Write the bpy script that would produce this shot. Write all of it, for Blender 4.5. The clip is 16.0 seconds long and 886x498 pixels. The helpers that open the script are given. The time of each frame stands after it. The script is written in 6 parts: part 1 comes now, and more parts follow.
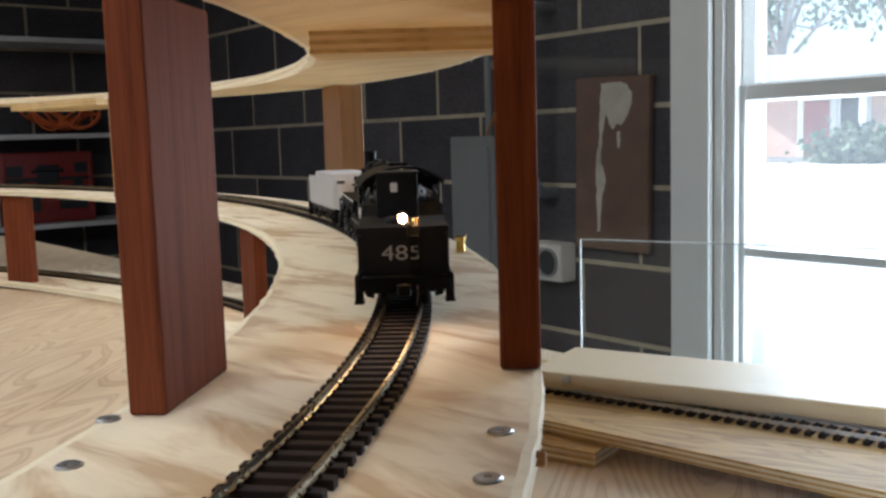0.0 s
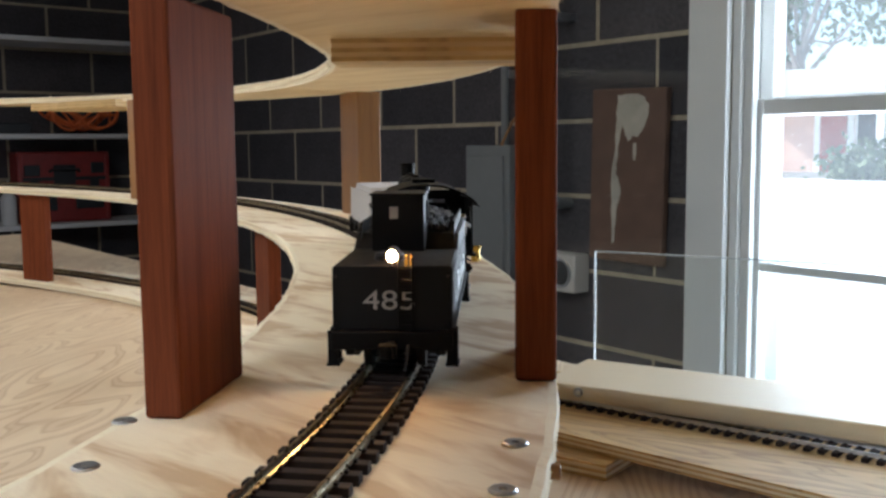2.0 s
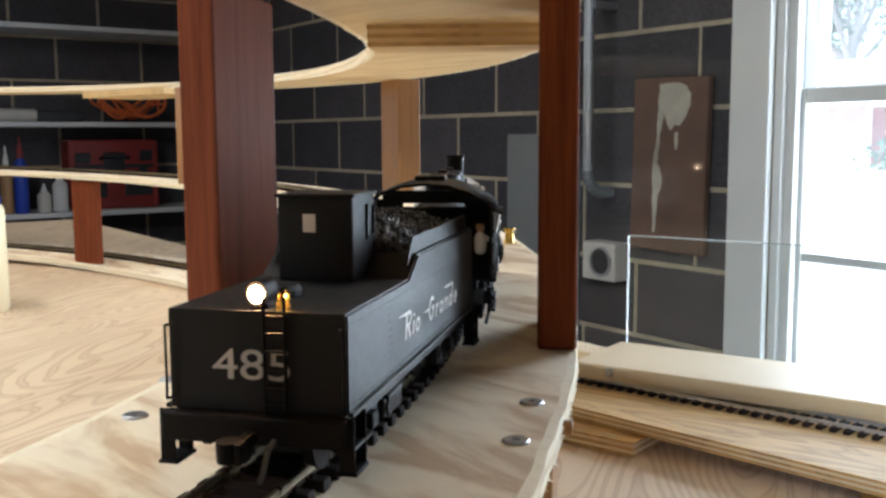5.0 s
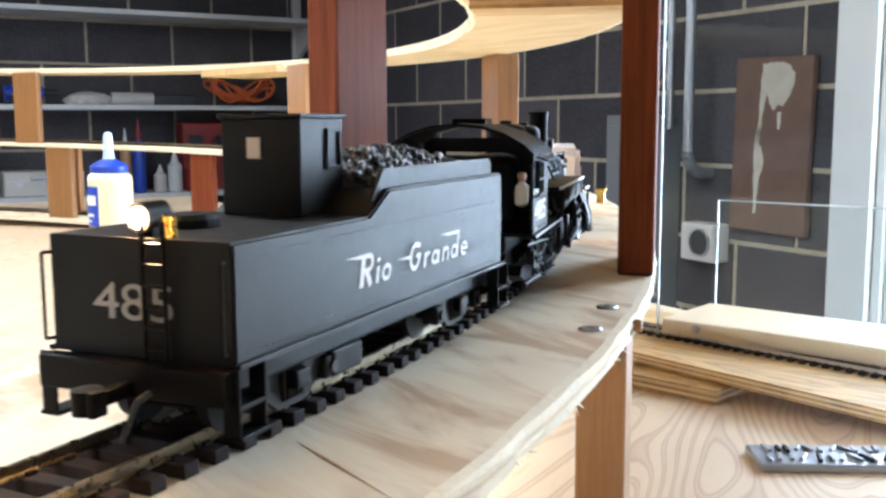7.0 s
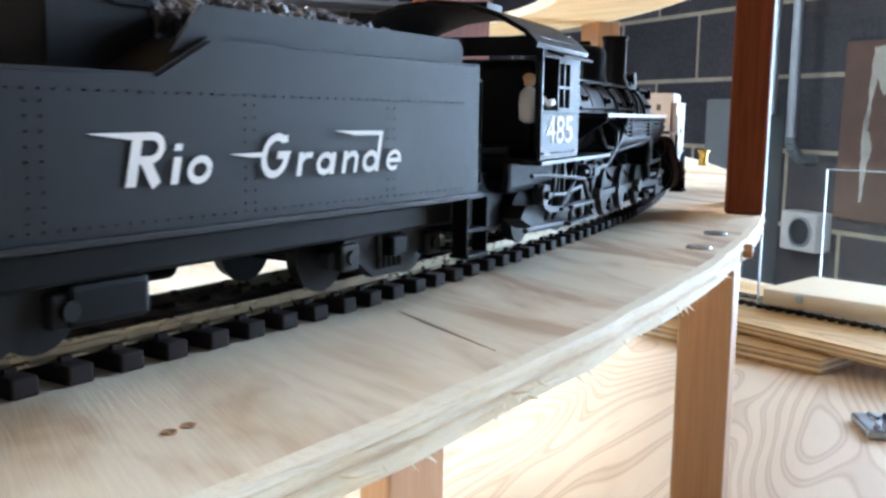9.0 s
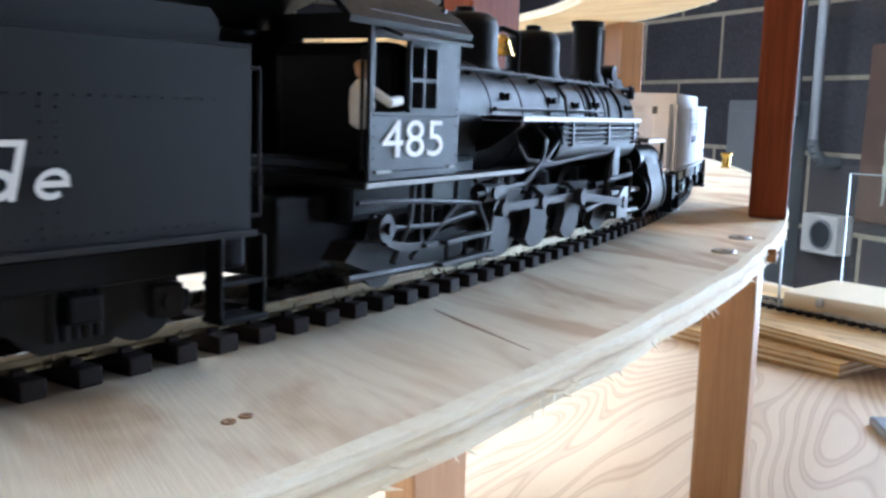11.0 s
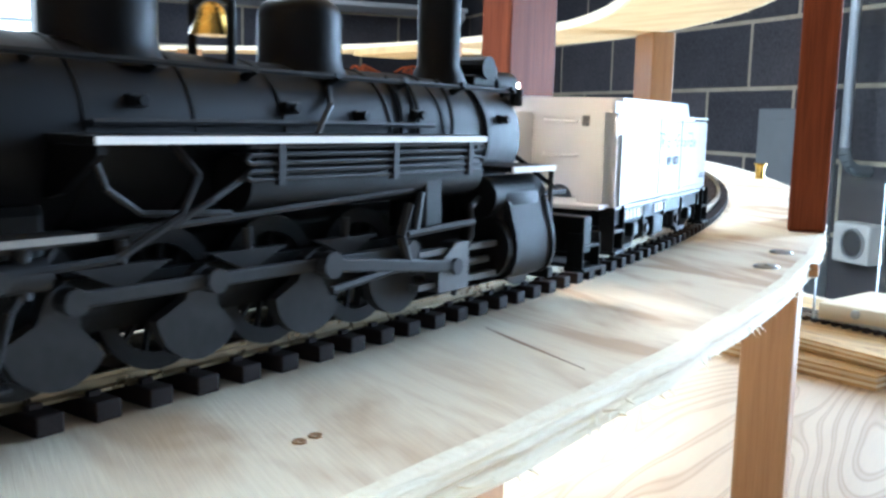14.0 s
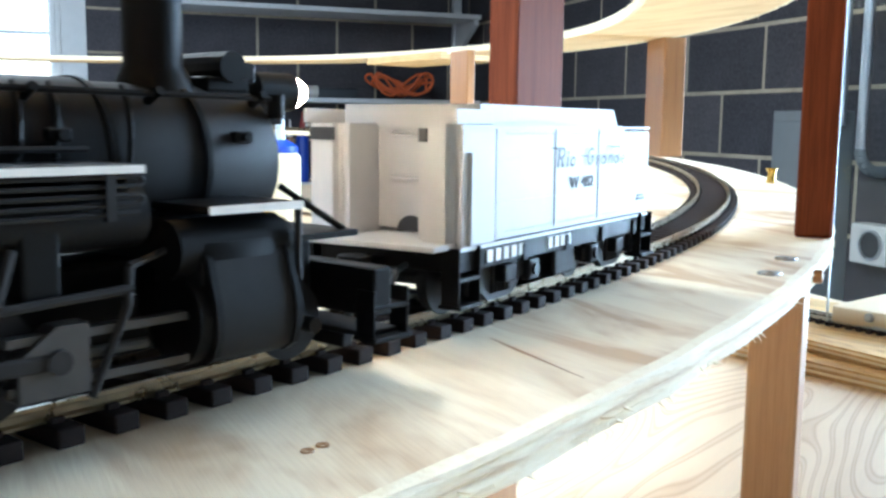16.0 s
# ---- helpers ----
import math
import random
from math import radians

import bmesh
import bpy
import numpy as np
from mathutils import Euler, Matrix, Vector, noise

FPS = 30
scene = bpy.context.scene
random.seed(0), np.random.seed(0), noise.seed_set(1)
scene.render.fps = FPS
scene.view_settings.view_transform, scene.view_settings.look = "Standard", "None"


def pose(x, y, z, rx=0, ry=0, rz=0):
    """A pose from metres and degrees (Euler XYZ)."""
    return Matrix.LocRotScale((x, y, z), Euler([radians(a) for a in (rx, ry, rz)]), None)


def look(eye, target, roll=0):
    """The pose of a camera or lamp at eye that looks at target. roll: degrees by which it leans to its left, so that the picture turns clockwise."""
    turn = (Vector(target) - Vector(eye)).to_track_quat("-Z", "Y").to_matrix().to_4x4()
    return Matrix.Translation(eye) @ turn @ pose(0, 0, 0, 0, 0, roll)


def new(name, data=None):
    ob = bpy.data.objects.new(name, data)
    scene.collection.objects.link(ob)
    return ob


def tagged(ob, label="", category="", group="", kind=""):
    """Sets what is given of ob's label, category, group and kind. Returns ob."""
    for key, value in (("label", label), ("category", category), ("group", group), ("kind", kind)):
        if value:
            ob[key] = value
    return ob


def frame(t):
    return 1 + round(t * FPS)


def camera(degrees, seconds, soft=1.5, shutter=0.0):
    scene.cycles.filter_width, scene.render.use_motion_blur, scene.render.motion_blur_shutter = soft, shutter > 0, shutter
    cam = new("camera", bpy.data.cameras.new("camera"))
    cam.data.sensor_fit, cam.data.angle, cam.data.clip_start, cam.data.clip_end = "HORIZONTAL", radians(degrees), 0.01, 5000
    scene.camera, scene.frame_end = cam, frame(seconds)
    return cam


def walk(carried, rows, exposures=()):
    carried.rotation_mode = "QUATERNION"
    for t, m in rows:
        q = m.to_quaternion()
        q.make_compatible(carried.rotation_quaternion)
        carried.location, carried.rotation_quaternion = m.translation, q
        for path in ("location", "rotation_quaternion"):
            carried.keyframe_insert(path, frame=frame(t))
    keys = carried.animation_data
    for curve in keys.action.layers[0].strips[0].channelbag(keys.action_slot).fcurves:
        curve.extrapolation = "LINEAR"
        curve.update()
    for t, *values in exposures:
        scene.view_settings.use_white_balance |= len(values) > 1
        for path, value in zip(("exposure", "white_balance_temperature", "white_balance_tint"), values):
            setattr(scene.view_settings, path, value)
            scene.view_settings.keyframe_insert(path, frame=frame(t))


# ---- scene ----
cam = camera(49.1, 16.0, 2.7, 0.5)
PATH = [
    (0, (0.431, 0.475, 0.099), (-1.121, 1.716, -0.129), -1.7),
    (0.5, (0.43, 0.473, 0.099), (-1.114, 1.726, -0.117), -1.1),
    (1, (0.431, 0.472, 0.1), (-1.1, 1.74, -0.114), -0.6),
    (1.5, (0.43, 0.472, 0.1), (-1.117, 1.721, -0.113), -0.5),
    (2, (0.43, 0.473, 0.1), (-1.139, 1.695, -0.112), -0.5),
    (2.5, (0.43, 0.473, 0.1), (-1.14, 1.694, -0.109), -0.6),
    (3, (0.429, 0.472, 0.1), (-1.146, 1.687, -0.107), -0.5),
    (5.5, (0.463, 0.464, 0.091), (-1.197, 1.551, -0.164), -0.2),
    (6, (0.473, 0.465, 0.085), (-1.264, 1.424, -0.162), 0.4),
    (6.5, (0.485, 0.444, 0.08), (-1.242, 1.421, -0.168), -0.4),
    (7, (0.503, 0.435, 0.075), (-1.225, 1.41, -0.18), -0.2),
    (7.5, (0.509, 0.435, 0.072), (-1.27, 1.314, -0.179), 1.4),
    (8, (0.502, 0.429, 0.056), (-1.307, 1.241, -0.206), 0.4),
    (8.5, (0.5, 0.438, 0.048), (-1.301, 1.263, -0.23), 0.8),
    (9, (0.496, 0.434, 0.045), (-1.312, 1.245, -0.23), 0.9),
    (11.5, (0.502, 0.426, 0.048), (-1.32, 1.201, -0.236), 1.8),
    (12, (0.501, 0.424, 0.049), (-1.323, 1.198, -0.223), 1.6),
    (12.5, (0.499, 0.421, 0.051), (-1.33, 1.186, -0.213), 1.7),
    (13, (0.497, 0.42, 0.052), (-1.338, 1.169, -0.217), 1.7),
    (13.5, (0.499, 0.418, 0.053), (-1.341, 1.159, -0.207), 1.3),
    (14, (0.502, 0.42, 0.05), (-1.341, 1.148, -0.218), 1.5),
    (14.5, (0.507, 0.42, 0.052), (-1.343, 1.133, -0.212), 1.3),
    (15, (0.507, 0.416, 0.054), (-1.348, 1.117, -0.21), 1.3),
    (15.5, (0.508, 0.418, 0.054), (-1.347, 1.117, -0.21), 0.8),
    (16, (0.51, 0.42, 0.053), (-1.347, 1.116, -0.204), 0.7),
]
EXPO = [(0, 0.74, 5950, 10), (3.0, 0.72, 5950, 10), (5.5, 1.52, 6000, 10), (6.5, 2.02, 5750, 9), (7.5, 2.08, 5350, 9), (9.0, 2.05, 5100, 8), (11.5, 1.95, 4950, 10), (12.5, 2.28, 4800, 8), (13.5, 2.38, 4800, 5), (16.0, 2.32, 4900, 1)]
walk(cam, [(t, look(eye, target, roll)) for t, eye, target, roll in PATH], EXPO)

# ---- light ----
world = bpy.data.worlds.new("sky")
scene.world = world
world.use_nodes = True
wn = world.node_tree.nodes
sky = wn.new("ShaderNodeTexSky")
sky.sky_type, sky.sun_disc, sky.sun_elevation, sky.sun_rotation = "NISHITA", False, radians(32), radians(235)
world.node_tree.links.new(sky.outputs[0], wn["Background"].inputs[0])
wn["Background"].inputs[1].default_value = 0.15
sun = new("sun", bpy.data.lights.new("sun", "SUN"))
sun.data.energy, sun.data.angle, sun.data.color = 5.0, radians(0.6), (1, 0.95, 0.88)
sun.matrix_world = look((-6, -3, 5), (0, 0, 0))


def area_lamp(name, m, sx, sy, watts, colour):
    la = bpy.data.lights.new(name, "AREA")
    la.shape, la.size, la.size_y, la.energy, la.color = "RECTANGLE", sx, sy, watts, colour
    ob = new(name, la)
    ob.matrix_world = m
    return ob


area_lamp("window_light_north", pose(-0.42, 2.52, 0.3, -90, 0, 0), 0.9, 1.5, 28, (0.86, 0.93, 1.0))
area_lamp("window_light_west", pose(-4.52, -0.15, 0.75, 90, 0, -90), 0.9, 1.0, 5, (0.9, 0.95, 1.0))
# Two unseen overhead fill lamps, added to brighten the table, deck and train.
area_lamp("ceiling_light_lamp", pose(-1.1, 0.2, 1.33, 0, 0, 0), 1.2, 0.2, 8.5, (1.0, 0.93, 0.82))
area_lamp("ceiling_light_lamp", pose(0.9, -0.9, 1.33, 0, 0, 0), 1.2, 0.2, 27, (0.93, 0.97, 1.0))

# ---- materials ----
MATS = {}


class Nodes:
    """A node material in the making."""

    def __init__(self, name, rough=0.5, metal=0.0):
        self.m = bpy.data.materials.new(name)
        self.m.use_nodes = True
        self.t = self.m.node_tree
        self.b = self.t.nodes["Principled BSDF"]
        self.b.inputs["Roughness"].default_value = rough
        self.b.inputs["Metallic"].default_value = metal
        MATS[name] = self.m

    def n(self, kind, **kw):
        k = self.t.nodes.new(kind)
        for a, v in kw.items():
            k.inputs[a].default_value = v
        return k

    def l(self, a, b):
        self.t.links.new(a, b)

    def coords(self, scale=(1, 1, 1), turn=(0, 0, 0)):
        c, mp = self.n("ShaderNodeTexCoord"), self.n("ShaderNodeMapping", Scale=scale, Rotation=turn)
        self.l(c.outputs["Object"], mp.inputs[0])
        return mp.outputs[0]

    def noise(self, vec, scale, detail=4.0, rough=0.55, distort=0.0):
        k = self.n("ShaderNodeTexNoise", Scale=scale, Detail=detail, Roughness=rough, Distortion=distort)
        self.l(vec, k.inputs["Vector"])
        return k.outputs["Fac"]

    def ramp(self, fac, *stops):
        k = self.n("ShaderNodeValToRGB")
        e = k.color_ramp.elements
        while len(e) < len(stops):
            e.new(0.5)
        for el, (p, c) in zip(e, stops):
            el.position, el.color = p, (*c, 1)
        self.l(fac, k.inputs[0])
        return k.outputs[0]

    def mix(self, fac, a, b, kind="MIX"):
        k = self.t.nodes.new("ShaderNodeMix")
        k.data_type, k.blend_type = "RGBA", kind
        for src, i in ((fac, 0), (a, 6), (b, 7)):
            if hasattr(src, "links"):
                self.l(src, k.inputs[i])
            else:
                k.inputs[i].default_value = src if i == 0 else (*src, 1)
        return k.outputs[2]

    def colour(self, out):
        self.l(out, self.b.inputs["Base Color"])

    def rough(self, fac, lo, hi):
        k = self.n("ShaderNodeMapRange")
        k.inputs[3].default_value, k.inputs[4].default_value = lo, hi
        self.l(fac, k.inputs[0])
        self.l(k.outputs[0], self.b.inputs["Roughness"])

    def bump(self, fac, strength=0.3, dist=0.001):
        k = self.n("ShaderNodeBump", Strength=strength, Distance=dist)
        self.l(fac, k.inputs["Height"])
        self.l(k.outputs[0], self.b.inputs["Normal"])

    def per_object(self):
        return self.n("ShaderNodeObjectInfo").outputs["Random"]


def plywood(name, light, dark, turn, stretch=5.0, size=3.0, rings=16.0, contrast=0.6, patch=0.6, band=(0.41, 0.52, 0.62)):
    """Rotary-cut softwood veneer: contour-like growth rings, broad pale and tan patches, fine grain."""
    w = Nodes(name, 0.55)
    base = w.coords((1, 1, 1), (0, 0, radians(-turn)))
    st = w.n("ShaderNodeMapping", Scale=(1, stretch, 1))
    w.l(base, st.inputs[0])
    field = w.noise(st.outputs[0], size, 1.5, 0.4, 0.25)
    mul = w.n("ShaderNodeMath")
    mul.operation, mul.inputs[1].default_value = "MULTIPLY", rings * 6.28
    w.l(field, mul.inputs[0])
    sine = w.n("ShaderNodeMath")
    sine.operation = "SINE"
    w.l(mul.outputs[0], sine.inputs[0])
    unit = w.n("ShaderNodeMapRange")
    unit.inputs[1].default_value, unit.inputs[2].default_value = -1, 1
    w.l(sine.outputs[0], unit.inputs[0])
    patches = w.noise(st.outputs[0], size * 2.2, 4, 0.6, 0.6)
    fine = w.n("ShaderNodeMapping", Scale=(14, 260, 14))
    w.l(base, fine.inputs[0])
    grain = w.noise(fine.outputs[0], 5, 3)
    mid = tuple(a * 0.6 + b * 0.4 for a, b in zip(light, dark))
    lines = w.ramp(unit.outputs[0], (0.0, light), (0.55, light), (0.85, dark), (1.0, mid))
    broad = w.ramp(patches, (band[0], light), (band[1], mid), (band[2], dark))
    c = w.mix(patch, light, broad)
    c = w.mix(contrast, c, lines, "MULTIPLY" if contrast < 0 else "MIX")
    c = w.mix(0.16, c, w.ramp(grain, (0.3, dark), (0.7, light)), "MULTIPLY")
    w.colour(c)
    w.rough(grain, 0.5, 0.72)
    w.bump(grain, 0.2, 0.0004)
    return w.m


def solid_wood(name, light, dark, axis_stretch=(30, 30, 1.2), rough=(0.35, 0.55), scale=4.0):
    w = Nodes(name)
    g = w.noise(w.coords(axis_stretch), scale, 5, 0.6, 0.6)
    fine = w.noise(w.coords(tuple(a * 9 for a in axis_stretch)), scale, 3, 0.6)
    c = w.mix(0.4, w.ramp(g, (0.3, dark), (0.55, light), (0.75, dark)), w.ramp(fine, (0.35, dark), (0.65, light)))
    hue = w.ramp(w.per_object(), (0, (0.82, 0.82, 0.82)), (1, (1.1, 1.06, 1.0)))
    w.colour(w.mix(1.0, c, hue, "MULTIPLY"))
    w.rough(fine, *rough)
    w.bump(fine, 0.2, 0.0004)
    return w.m


def painted(name, colour, rough=0.5, metal=0.0, vary=0.25, scale=60.0, bump=0.15, depth=0.0003):
    w = Nodes(name, rough, metal)
    a = w.noise(w.coords(), scale, 5, 0.6)
    b = w.noise(w.coords(), scale * 0.12, 3, 0.5)
    lo = tuple(c * (1 - vary) for c in colour)
    hi = tuple(min(1, c * (1 + vary * 0.6)) for c in colour)
    w.colour(w.mix(0.5, w.ramp(a, (0.3, lo), (0.7, hi)), w.ramp(b, (0.3, lo), (0.7, hi))))
    w.rough(a, max(0.03, rough - 0.1), min(1, rough + 0.12))
    w.bump(a, bump, depth)
    return w.m


def dull(*mats, level=0.22):
    for m in mats:
        m.node_tree.nodes["Principled BSDF"].inputs["Specular IOR Level"].default_value = level


def glowing(name, colour, strength):
    w = Nodes(name, 0.3)
    w.b.inputs["Base Color"].default_value = (*colour, 1)
    w.b.inputs["Emission Color"].default_value = (*colour, 1)
    w.b.inputs["Emission Strength"].default_value = strength
    return w.m


def glassy(name, tint=(1, 1, 1), rough=0.02, ior=1.3, glare=0.0):
    w = Nodes(name, rough)
    t = w.t
    tr, gl, mx = w.n("ShaderNodeBsdfTransparent"), w.n("ShaderNodeBsdfGlossy"), w.n("ShaderNodeMixShader")
    fr = w.n("ShaderNodeFresnel", IOR=ior)
    tr.inputs[0].default_value = (*tint, 1)
    gl.inputs["Roughness"].default_value = rough
    w.l(fr.outputs[0], mx.inputs[0])
    w.l(tr.outputs[0], mx.inputs[1])
    w.l(gl.outputs[0], mx.inputs[2])
    out = mx.outputs[0]
    # Translucent mix that lays a patchy white veil of glare over the pane.
    if glare:
        veil, mix2 = w.n("ShaderNodeBsdfTranslucent"), w.n("ShaderNodeMixShader")
        veil.inputs[0].default_value = (0.9, 0.92, 0.94, 1)
        patchy = w.n("ShaderNodeMapRange")
        patchy.inputs[3].default_value, patchy.inputs[4].default_value = glare * 0.6, glare * 1.4
        w.l(w.noise(w.coords(), 7, 5, 0.6), patchy.inputs[0])
        w.l(patchy.outputs[0], mix2.inputs[0])
        w.l(out, mix2.inputs[1])
        w.l(veil.outputs[0], mix2.inputs[2])
        out = mix2.outputs[0]
    w.l(out, t.nodes["Material Output"].inputs[0])
    return w.m


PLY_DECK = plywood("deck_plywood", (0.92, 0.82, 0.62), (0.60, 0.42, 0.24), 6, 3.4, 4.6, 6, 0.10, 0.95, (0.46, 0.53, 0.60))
# Same sheet's lower face, set darker and yellower than the top.
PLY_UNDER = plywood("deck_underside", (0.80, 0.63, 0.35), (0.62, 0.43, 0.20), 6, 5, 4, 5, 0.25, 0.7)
PLY_TABLE = plywood("table_plywood", (0.80, 0.65, 0.45), (0.50, 0.32, 0.18), 130, 4.6, 2.2, 30, 0.56, 0.45)
PLY_DARK = plywood("ramp_plywood", (0.72, 0.50, 0.21), (0.34, 0.19, 0.07), 10, 7, 4, 12, 0.5, 0.6)
PINE = solid_wood("pale_pine", (0.70, 0.57, 0.40), (0.58, 0.43, 0.27), (1.2, 30, 30))
MAHOGANY = solid_wood("mahogany", (0.20, 0.054, 0.021), (0.09, 0.022, 0.010), rough=(0.68, 0.85))
POPLAR = solid_wood("pale_wood", (0.50, 0.30, 0.14), (0.38, 0.2, 0.085))
OAK = solid_wood("golden_wood", (0.36, 0.18, 0.06), (0.24, 0.11, 0.035))


def edge_wood():
    """The cut edge of plywood: thin plies, pale and dark in turn."""
    w = Nodes("plywood_edge", 0.8)
    c = w.n("ShaderNodeTexCoord")
    s = w.n("ShaderNodeSeparateXYZ")
    w.l(c.outputs["Generated"], s.inputs[0])
    n = w.noise(w.coords((40, 40, 300)), 6, 4, 0.7)
    wave = w.n("ShaderNodeTexWave", Scale=38.0, Distortion=1.2, Detail=2.0)
    wave.bands_direction = "Z"
    w.l(w.coords((1, 1, 1.2)), wave.inputs["Vector"])
    a = w.ramp(wave.outputs["Fac"], (0.2, (0.92, 0.83, 0.62)), (0.80, (0.86, 0.74, 0.50)), (0.97, (0.60, 0.44, 0.25)))
    w.colour(w.mix(0.45, a, w.ramp(n, (0.28, (0.72, 0.57, 0.35)), (0.5, (0.92, 0.84, 0.64)))))
    w.bump(n, 0.4, 0.001)
    return w.m


PLY_EDGE = edge_wood()


def block_face():
    w = Nodes("dark_block", 0.85)
    a = w.noise(w.coords(), 90, 6, 0.7)
    b = w.noise(w.coords(), 6, 4, 0.6)
    c = w.ramp(b, (0.3, (0.042, 0.040, 0.045)), (0.7, (0.09, 0.085, 0.09)))
    c = w.mix(0.45, c, w.ramp(a, (0.3, (0.03, 0.03, 0.033)), (0.75, (0.15, 0.145, 0.15))))
    hue = w.ramp(w.per_object(), (0, (0.72, 0.72, 0.75)), (1, (1.2, 1.15, 1.15)))
    scuff = w.noise(w.coords((1, 1, 1)), 2.2, 5, 0.7)
    c = w.mix(1.0, c, hue, "MULTIPLY")
    c = w.mix(w.ramp(scuff, (0.62, (0, 0, 0)), (0.72, (0.5, 0.5, 0.5))), c, (0.24, 0.22, 0.21))
    w.colour(c)
    w.bump(a, 0.7, 0.003)
    return w.m


BLOCK = block_face()
MORTAR = painted("mortar", (0.44, 0.38, 0.28), 0.9, 0, 0.35, 60, 0.6, 0.002)
PLASTER = painted("dull_wall", (0.16, 0.15, 0.145), 0.9, 0, 0.1, 20)
CONCRETE = painted("concrete", (0.3, 0.29, 0.28), 0.85, 0, 0.25, 25, 0.4, 0.001)
WHITE = painted("white_paint", (0.78, 0.78, 0.76), 0.42, 0, 0.06, 30, 0.12, 0.0006)
SHELF_WHITE = painted("shelf_white", (0.66, 0.66, 0.66), 0.5, 0, 0.1, 30)
BLACK = painted("engine_black", (0.0045, 0.0042, 0.0042), 0.5, 0.0, 0.3, 300, 0.1, 0.0001)
SATIN = painted("boiler_black", (0.0042, 0.0042, 0.0050), 0.46, 0.0, 0.25, 260, 0.08, 0.0001)
SOOT = painted("smokebox_grey", (0.016, 0.015, 0.0148), 0.55, 0.1, 0.3, 260, 0.12, 0.0001)
TENDER = painted("tender_black", (0.0062, 0.0062, 0.0067), 0.55, 0.0, 0.25, 240, 0.1, 0.0001)
RUST = painted("weathered_steel", (0.0135, 0.0122, 0.0118), 0.55, 0.1, 0.4, 400, 0.2, 0.0002)
ROD = painted("rod_steel", (0.07, 0.066, 0.062), 0.55, 0.6, 0.25, 300)
RAIL = painted("rail_metal", (0.36, 0.31, 0.22), 0.28, 1.0, 0.3, 300, 0.15, 0.0002)
TIE = painted("dark_tie", (0.026, 0.017, 0.014), 0.72, 0, 0.4, 500, 0.3, 0.0003)
COAL = painted("coal", (0.022, 0.020, 0.019), 0.35, 0.0, 0.5, 300, 0.4, 0.0006)
GREY = painted("primer_white", (0.46, 0.46, 0.465), 0.5, 0, 0.05, 200, 0.08, 0.0001)
LETTER = painted("lettering_white", (0.74, 0.73, 0.70), 0.6, 0, 0.06, 300, 0.05, 0.0001)
# White lettering with the backlit rear end's shade put into its colour.
LETTER_SHADED = painted("lettering_shaded", (0.34, 0.32, 0.29), 0.6, 0, 0.15, 300, 0.05, 0.0001)
STRIPE = painted("worn_stripe", (0.20, 0.19, 0.175), 0.6, 0, 0.3, 300, 0.05, 0.0001)
LETTER_DARK = painted("lettering_grey", (0.13, 0.13, 0.14), 0.6, 0, 0.1, 300, 0.05, 0.0001)
BRASS = painted("brass", (0.78, 0.52, 0.12), 0.25, 1.0, 0.15, 120)
STEEL = painted("zinc_steel", (0.45, 0.46, 0.48), 0.35, 0.9, 0.2, 60)
CABINET = painted("grey_cabinet", (0.17, 0.18, 0.18), 0.6, 0, 0.12, 25)
BROWN = painted("brown_board", (0.15, 0.085, 0.058), 0.7, 0, 0.4, 18, 0.3, 0.001)
PAINT_SPLASH = painted("old_paint", (0.50, 0.46, 0.38), 0.8, 0, 0.3, 40, 0.5, 0.002)
ORANGE = painted("orange_cable", (0.75, 0.16, 0.04), 0.45, 0, 0.15, 50)
RED = painted("red_plastic", (0.24, 0.022, 0.02), 0.45, 0, 0.25, 30)
BLUE = painted("blue_plastic", (0.02, 0.06, 0.42), 0.4, 0, 0.1, 50)
YELLOW = painted("yellow_print", (0.8, 0.5, 0.04), 0.5, 0, 0.08, 50)
CREAM = painted("glue_cream", (0.80, 0.70, 0.46), 0.35, 0, 0.04, 30)
CLOUDY = painted("cloudy_plastic", (0.55, 0.64, 0.75), 0.3, 0, 0.06, 50)
DARKBOX = painted("dark_plastic", (0.02, 0.022, 0.026), 0.5, 0, 0.3, 40)
PALEBOX = painted("pale_box", (0.6, 0.57, 0.52), 0.6, 0, 0.1, 30)
# Window panes carry the bright veiling glare in their shader.
GLASS = glassy("window_glass", glare=0.022)
ACRYLIC = glassy("acrylic_face", (0.96, 0.98, 0.98), 0.03, 1.22)
ACRYLIC_EDGE = painted("acrylic_edge", (0.45, 0.49, 0.51), 0.25, 0, 0.08, 60)
LAMP_ON = glowing("headlight_lens", (1.0, 0.55, 0.22), 420)
LAMP_SOFT = glowing("engine_headlight_lens", (1.0, 0.66, 0.38), 40)
DRIVE_GREY = painted("running_gear_grey", (0.030, 0.028, 0.027), 0.6, 0.1, 0.35, 300)
SNOW = painted("pale_lawn", (0.8, 0.8, 0.78), 0.9, 0, 0.15, 0.8)
HOUSE_BRICK = painted("house_brick", (0.62, 0.42, 0.35), 0.85, 0, 0.2, 3)
DOOR_RED = painted("door_red", (0.30, 0.08, 0.07), 0.6, 0, 0.1, 3)
ROOFING = painted("roofing", (0.52, 0.54, 0.56), 0.9, 0, 0.2, 3)
BARK = painted("bark", (0.3, 0.27, 0.25), 0.9, 0, 0.3, 8)
FOLIAGE = painted("tree_leaves", (0.13, 0.17, 0.10), 0.7, 0, 0.35, 2)
LEAF = painted("shrub_green", (0.12, 0.16, 0.10), 0.8, 0, 0.4, 8)
TAN = painted("skin_tone_paint", (0.45, 0.27, 0.18), 0.6, 0, 0.1, 200)

dull(BLACK, SATIN, SOOT, DRIVE_GREY, level=0.12)
